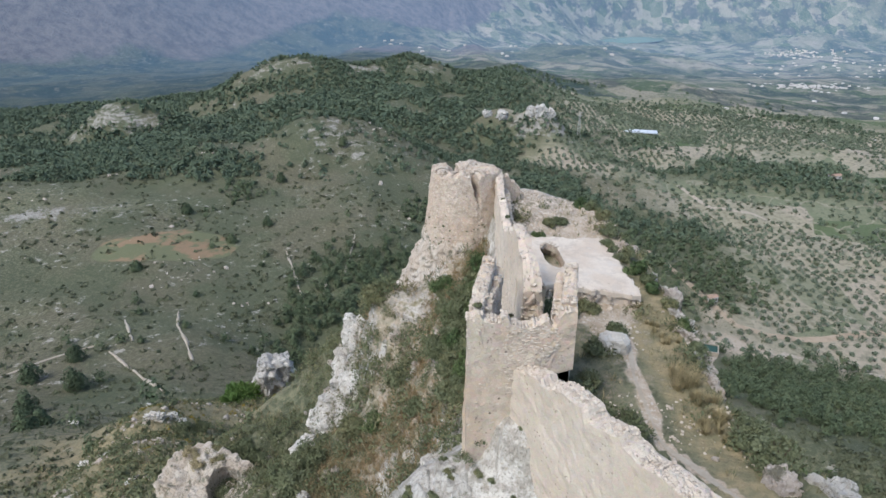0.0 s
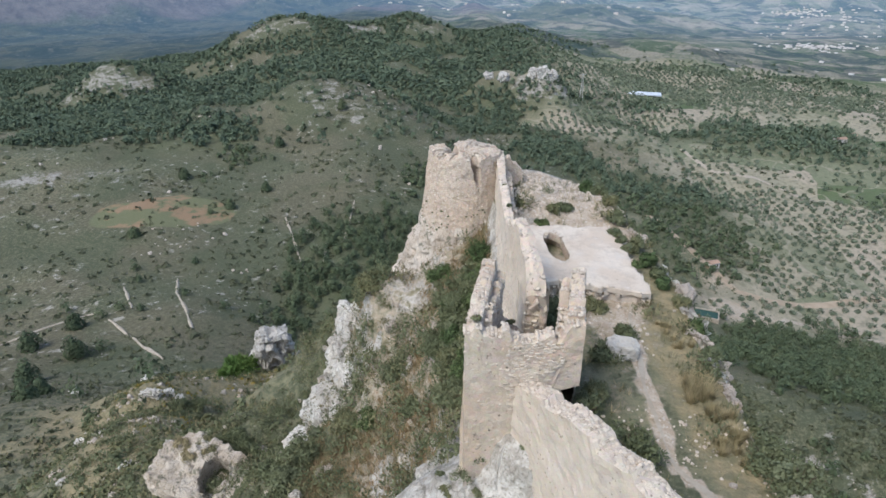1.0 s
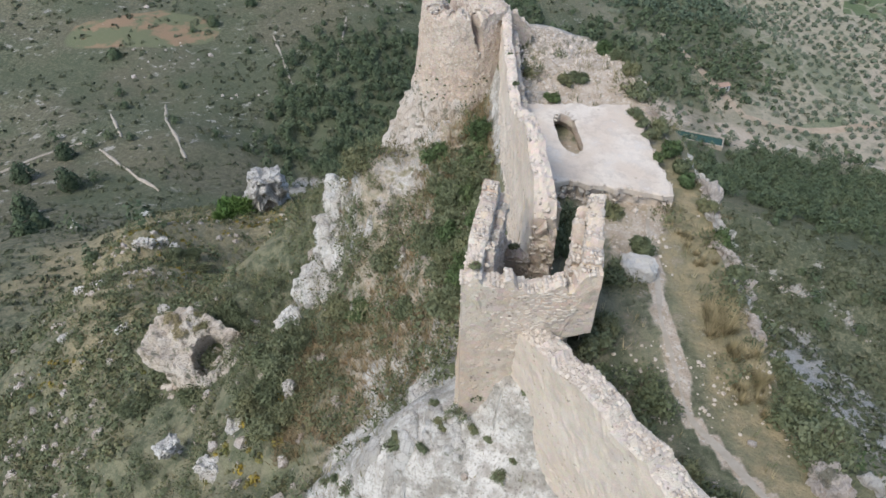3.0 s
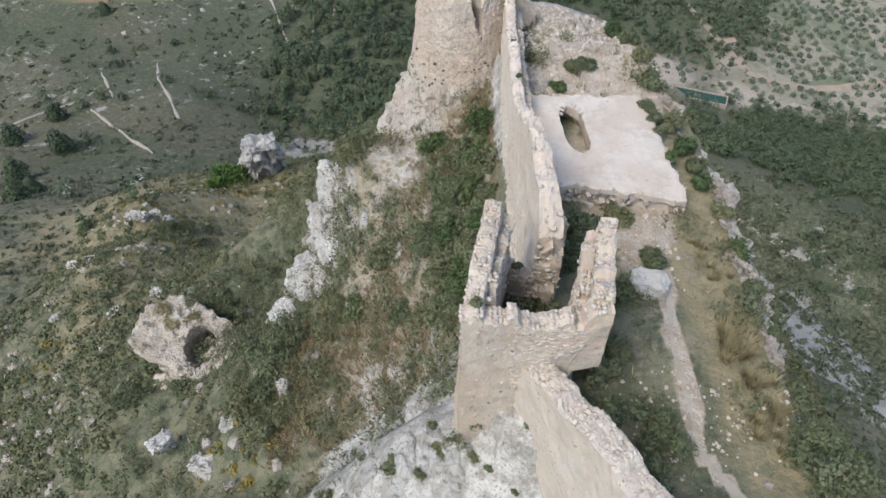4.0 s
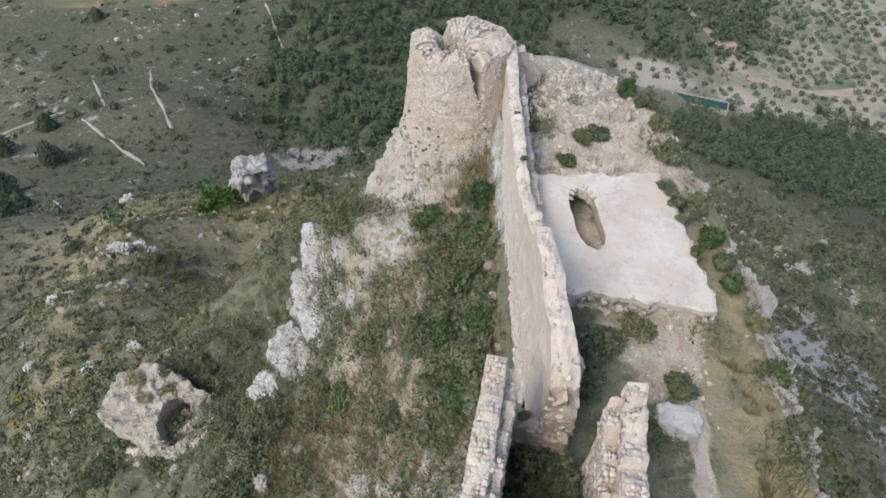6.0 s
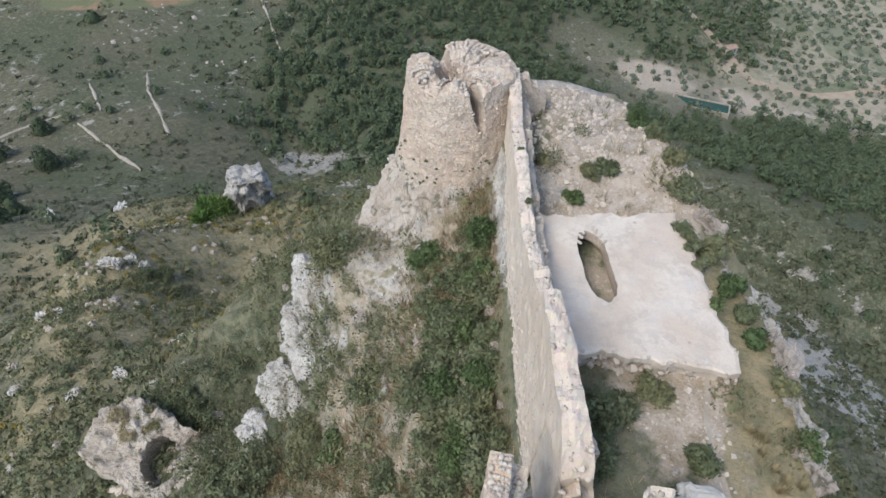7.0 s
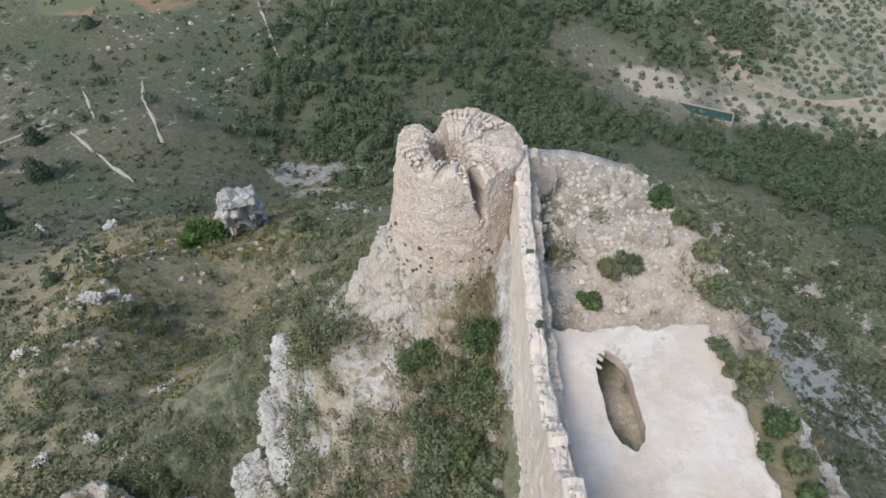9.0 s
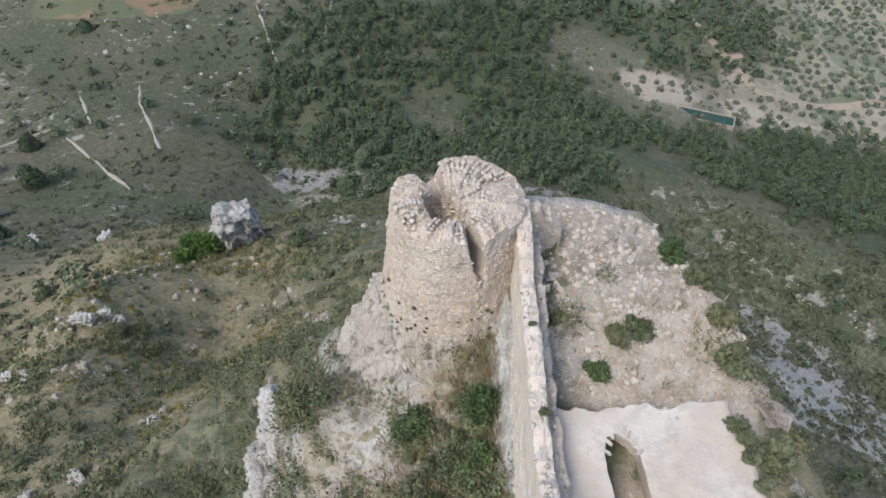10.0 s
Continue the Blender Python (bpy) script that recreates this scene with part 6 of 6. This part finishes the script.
def loose_stones():
    r = np.random.RandomState(9)
    x, y = scatter(9000, -45, 32, 8, 75, lambda x, y: np.clip(0.25 + 1.5 * fbm(x, y, 7, 3, 120), 0, 1) * clear_of_walls(x, y), 121)
    s = r.uniform(0.3, 1, len(x)) ** 4 * 0.8 + 0.05
    s = np.where((x > 3.5) & (x < 12.5) & (y > 12) & (y < 48), 0.35 * s, s)
    x2, y2 = scatter(6000, -75, 30, 15, 110, lambda x, y: np.clip(-0.45 + 2.0 * fbm(x, y, 14, 3, 124), 0, 1) * clear_of_walls(x, y) * np.where(x > 3, 0, 1), 125)
    s2 = r.uniform(0.3, 1, len(x2)) ** 4 * 1.0 + 0.1
    x3, y3 = scatter(9000, -330, 80, 60, 560, lambda x, y: np.clip(-0.3 + 1.6 * fbm(x, y, 40, 4, 126), 0, 1) * (1 - groves(x, y)), 127)
    s3 = (r.uniform(0.2, 1, len(x3)) ** 5 * 1.2 + 0.15) * (1 + np.hypot(x3, y3) / 400)
    f = r.uniform(0, 1, 220)
    x4, y4 = 84 + 40 * f + r.normal(size=220) * 1.2, 157 - 44 * f + r.normal(size=220) * 1.2 + 3 * np.sin(f * 13)
    s4 = r.uniform(0.3, 1.0, 220) ** 2 * 0.65
    x5, y5 = scatter(6500, 4.6, 12.2, 14, 47, lambda x, y: np.clip(0.25 + 0.2 * smooth(38, 40, y) + 1.4 * fbm(x, y, 3, 3, 130), 0, 1) * np.where((y > 30.4) & (y < 38.6), 0, 1), 131)
    s5 = (r.uniform(0.25, 1, len(x5)) ** 3 * 0.3 + 0.03) * np.where(y5 < 30, 0.5, 0.85)
    for name, x, y, s, material, label in (
        ("loose_stones", np.concatenate([x, x2, x3, x4]), np.concatenate([y, y2, y3, y4]), np.concatenate([s, s2, s3, s4]), WARM_ROCK, "loose pale limestone rubble strewn over the slopes"),
        ("ridge_rubble", x5, y5, s5, STONE, "small pale stones strewn over the ridge top"),
    ):
        z = lie(x, y)
        chunks = []
        for i in range(len(x)):
            a = np.array(Euler(r.uniform(0, 6, 3)).to_matrix()) * s[i]
            chunks.append(STONE_TRIS[i % len(STONE_TRIS)].reshape(-1, 3) @ a.T + np.array((x[i], y[i], z[i])))
        tagged(new(name, soup(name, np.concatenate(chunks), 3, material)), label, "stones", kind="stuff")


for k, (x, y, rad, h) in enumerate(((-115, 167, 4.6, 8), (-117, 147, 4.2, 8), (-101, 125, 3.8, 6.5), (-127, 188, 3.6, 6), (-133, 173, 4.2, 7), (-145, 275, 3.6, 5), (-111, 312, 3.4, 5.5), (-148, 350, 4.0, 7), (-97, 333, 3.2, 6), (-71, 451, 4.2, 10), (-106, 406, 4.0, 8), (-104, 134, 3.2, 6), (-128, 138, 3.6, 6.5))):
    tree(x, y, rad, h, 200 + k)
for k, (x, y) in enumerate(((-18.6, 38.0), (-17.6, 39.0), (-19.4, 38.8), (-17.0, 38.2), (-18.2, 37.6))):
    bush(x, y, 0.7, 0.35, DRY, "low dry grass on the vaulted ruin's roof", 460 + k, -18.55, "grass on the vaulted ruin", 400, 0.1)
GARDEN = "dark green bush growing against the ruined walls"
for k, (x, y, rad, h) in enumerate(((5.9, 22.6, 0.75, 1.3), (5.7, 21.2, 0.6, 0.9), (7.3, 26.3, 0.7, 0.9), (6.4, 23.6, 0.75, 1.0), (8.6, 27.9, 0.65, 0.8), (6.5, 29.8, 0.8, 0.8), (5.5, 29.4, 0.9, 1.5), (5.3, 27.8, 0.8, 1.6), (7.9, 30.3, 0.75, 0.7), (6.4, 18.9, 1.0, 1.2), (7.1, 20.4, 1.1, 1.1), (7.6, 17.6, 0.8, 0.9), (8.3, 16.2, 0.9, 1.0))):
    bush(x, y, rad, h, SHRUB, GARDEN, 300 + k, group="bushes beside the house and terrace")
for k, (x, y, rad, h) in enumerate(((3.0, 23.4, 0.9, 1.3), (3.9, 23.6, 0.8, 1.2), (3.4, 24.6, 0.9, 1.2), (4.3, 24.5, 0.7, 1.1), (2.7, 24.6, 0.6, 1.0))):
    bush(x, y, rad, h, SHRUB, "dark bush filling the floor of the roofless house", 330 + k, -0.6, "bushes inside the house")
for k, (x, y, rad, h, m) in enumerate(((2.5, 39.2, 0.9, 1.8, GREEN), (2.3, 37.3, 1.1, 1.3, SHRUB), (1.4, 35.2, 1.3, 1.5, SHRUB), (2.4, 33.4, 0.8, 1.0, SHRUB), (1.7, 30.9, 1.3, 1.5, SHRUB), (0.4, 28.2, 1.0, 1.1, SHRUB), (-0.2, 33.0, 1.4, 1.3, SHRUB), (-1.6, 30.2, 0.9, 0.9, SHRUB), (-2.9, 35.2, 1.2, 1.3, SHRUB), (-5.0, 41.2, 1.5, 1.6, SHRUB), (-6.0, 34.6, 1.2, 1.2, SHRUB), (-4.4, 33.0, 1.0, 1.1, GREEN))):
    bush(x, y, rad, h, m, "thick green shrub on the rocky west face", 350 + k, group="shrubs on the west face", count=1100)
for k, (x, y, rad, h, m) in enumerate(((12.1, 30.3, 0.5, 0.7, SHRUB), (12.3, 28.3, 0.55, 0.8, GREEN), (12.2, 26.5, 0.5, 0.6, SHRUB), (12.5, 24.8, 0.6, 0.7, SHRUB), (12.9, 31.8, 0.6, 0.8, SHRUB), (11.9, 33.4, 0.5, 0.7, SHRUB), (12.6, 29.4, 0.5, 0.6, SHRUB), (10.6, 43.0, 0.6, 0.9, SHRUB), (10.2, 44.6, 0.7, 1.0, GREEN), (11.6, 34.6, 0.6, 1.0, GREEN), (11.3, 36.4, 0.6, 1.1, SHRUB), (11.9, 32.2, 0.5, 0.7, GREEN), (11.0, 39.6, 0.7, 1.1, SHRUB), (10.9, 41.2, 0.6, 1.0, SHRUB), (12.6, 22.4, 0.9, 1.0, SHRUB), (13.0, 19.4, 1.9, 2.3, GREEN), (12.0, 20.0, 1.2, 1.3, SHRUB), (14.3, 18.6, 1.8, 2.1, GREEN), (13.6, 20.8, 1.5, 1.7, SHRUB), (12.2, 18.4, 1.2, 1.2, SHRUB), (7.2, 40.6, 0.5, 0.6, SHRUB), (8.0, 40.9, 0.6, 0.5, SHRUB), (6.3, 39.4, 0.5, 0.4, GREEN), (5.2, 41.4, 0.35, 0.5, SHRUB))):
    bush(x, y, rad, h, m, "green bush on the brink of the ridge", 380 + k, group="bushes along the ridge top")
rng = random.Random(350)
for k in range(16):
    y = 26.8 + 0.82 * k
    x, rad = 2.35 + rng.uniform(-1.0, 0.35), rng.uniform(0.6, 1.05)
    bush(x, y, rad, rad * rng.uniform(1.0, 1.5), GREEN if k % 3 == 1 else SHRUB, "dark green shrub crowding the foot of the curtain wall", 540 + k, group="shrubs along the curtain wall", count=900)
rng = random.Random(680)
for k in range(15):
    y = 28.0 + 0.8 * k
    x, rad = 0.75 + rng.uniform(-0.8, 0.5), rng.uniform(0.55, 1.0)
    bush(x, y, rad, rad * rng.uniform(0.8, 1.2), GREEN if k % 4 == 2 else SHRUB, "dark green shrub crowding the foot of the curtain wall", 680 + k, group="shrubs along the curtain wall", count=800)
# dark tufts added on the drum, as weeds and in place of shaded holes
rng = random.Random(640)
for k in range(44):
    a, z = rng.uniform(188, 296), rng.uniform(-4.3, -0.9)
    d, rad = 2.45 + 0.13 * (2.4 - z), rng.uniform(0.06, 0.13)
    bush(1.7 + d * math.cos(radians(a)), 45.0 + d * math.sin(radians(a)), rad, rad * 0.9, SHRUB, "tiny dark weed tuft standing in for a dark hole in the tower wall", 640 + k, z, "weeds on the tower", 90, 0.05)
rng = random.Random(560)
for k in range(40):
    x, y, rad = rng.uniform(-5.0, 3.0), rng.uniform(16.5, 22.6), rng.uniform(0.15, 0.42)
    if x > 0.4 and y > 21.2:
        y -= 2.4
    bush(x, y, rad, rad * 0.9, SHRUB, "small dark tuft rooted in cracks of the pale rock", 560 + k, float(lie(x, y)) + 0.02, "tufts on the rock below the house", 200, 0.08)
rng = random.Random(420)
for k in range(36):
    a, drop = rng.uniform(185, 300), rng.uniform(0, 1) ** 0.8 * 4.5
    d, rad = 3.05 + 0.36 * drop, rng.uniform(0.10, 0.22) + 0.04 * drop
    bush(1.7 + d * math.cos(radians(a)), 45.0 + d * math.sin(radians(a)), rad, rad * 0.8, SHRUB, "small bush rooted in the rock under the tower", 420 + k, -3.6 - drop, "bushes on the tower rock", 200, 0.08)
for k, (x, y, z, rad) in enumerate(((1.35, 22.0, 3.85, 0.22), (3.95, 36.6, 1.75, 0.18), (3.9, 39.6, 1.75, 0.16), (1.6, 21.7, -2.6, 0.4), (2.3, 21.5, -2.9, 0.35), (0.9, 21.3, -3.2, 0.5), (3.2, 20.9, -1.2, 0.2), (3.0, 25.6, 1.2, 0.25))):
    bush(x, y, rad, rad * 0.8, SHRUB, "small dry weed growing from the masonry", 440 + k, z, "weeds on the walls", 160, 0.08)
bush(6.3, 34.3, 0.35, 0.4, GREEN, "green weed growing on the cistern floor", 402, -2.35, count=300)
for k, (x, y, rad, h) in enumerate(((10.45, 36.2, 0.4, 0.5), (10.35, 37.0, 0.5, 0.6), (10.5, 35.3, 0.4, 0.45), (10.65, 33.5, 0.35, 0.4), (10.4, 36.7, 0.35, 0.4))):
    bush(x, y, rad, h, GREEN if k == 3 else SHRUB, "dry green bush rooted in the terrace's broken edge", 480 + k, -0.42, "bushes on the terrace edge", 420, 0.09)
bush(-36.6, 95.6, 3.4, 4.6, BRIGHT, "bright green bush beside a weathered rock", 400, count=3600, size=0.3)
rng = random.Random(600)
for k, (x, y, rad) in enumerate(((-9.2, 32.4, 1.6), (-9.8, 30.8, 1.6), (-8.6, 33.8, 1.4), (-10.6, 33.4, 1.3), (-10.8, 29.6, 1.4), (-8.4, 28.6, 1.3), (-9.8, 28.0, 1.4), (-14.6, 39.6, 1.3), (-16.4, 40.2, 1.3), (-19.6, 40.6, 1.4), (-21.8, 34.2, 1.4), (-17.4, 33.9, 0.9), (-33.6, 70.8, 1.5), (-35.6, 70.0, 1.3), (-31.8, 68.2, 1.4), (-34.6, 67.4, 1.2))):
    bush(x, y, rad, rad * rng.uniform(0.8, 1.15), SHRUB, "large dark bush on the slope by the vaulted ruin", 600 + k, group="large bushes on the west slope", count=1300, size=0.15)
bush(-16.3, 38.6, 1.2, 1.0, SHRUB, "dark bush behind the vaulted ruin", 401)


def grass_clump(x, y, h, seed):
    z = float(lie(x, y)) - 0.03
    home = thing("grass_clump", "tall clump of dry yellow esparto grass", "grass", "tall grass beside the footpath", (x, y, z))
    r2 = np.random.RandomState(seed)
    c = np.stack([r2.normal(size=5) * 0.22, r2.normal(size=5) * 0.22, r2.uniform(-0.05, 0, 5)], 1)
    t, k = blades(c, np.full(5, h), 120, 0.7, seed)
    ob = new("tuft", soup("tuft", t, 3, DRY, 0.05 + k * 0.4))
    ob.parent = home


for k, (x, y, h) in enumerate(((10.6, 24.6, 1.0), (10.9, 23.6, 1.1), (10.4, 23.4, 0.9), (11.2, 24.4, 0.8), (10.9, 22.2, 0.9), (11.4, 21.2, 0.8), (10.6, 20.6, 0.8), (11.1, 27.2, 0.6), (10.8, 28.6, 0.55))):
    grass_clump(x, y, h * 0.58, 500 + k)
pines()
far_scrub()
near_scrub()
olives()
loose_stones()
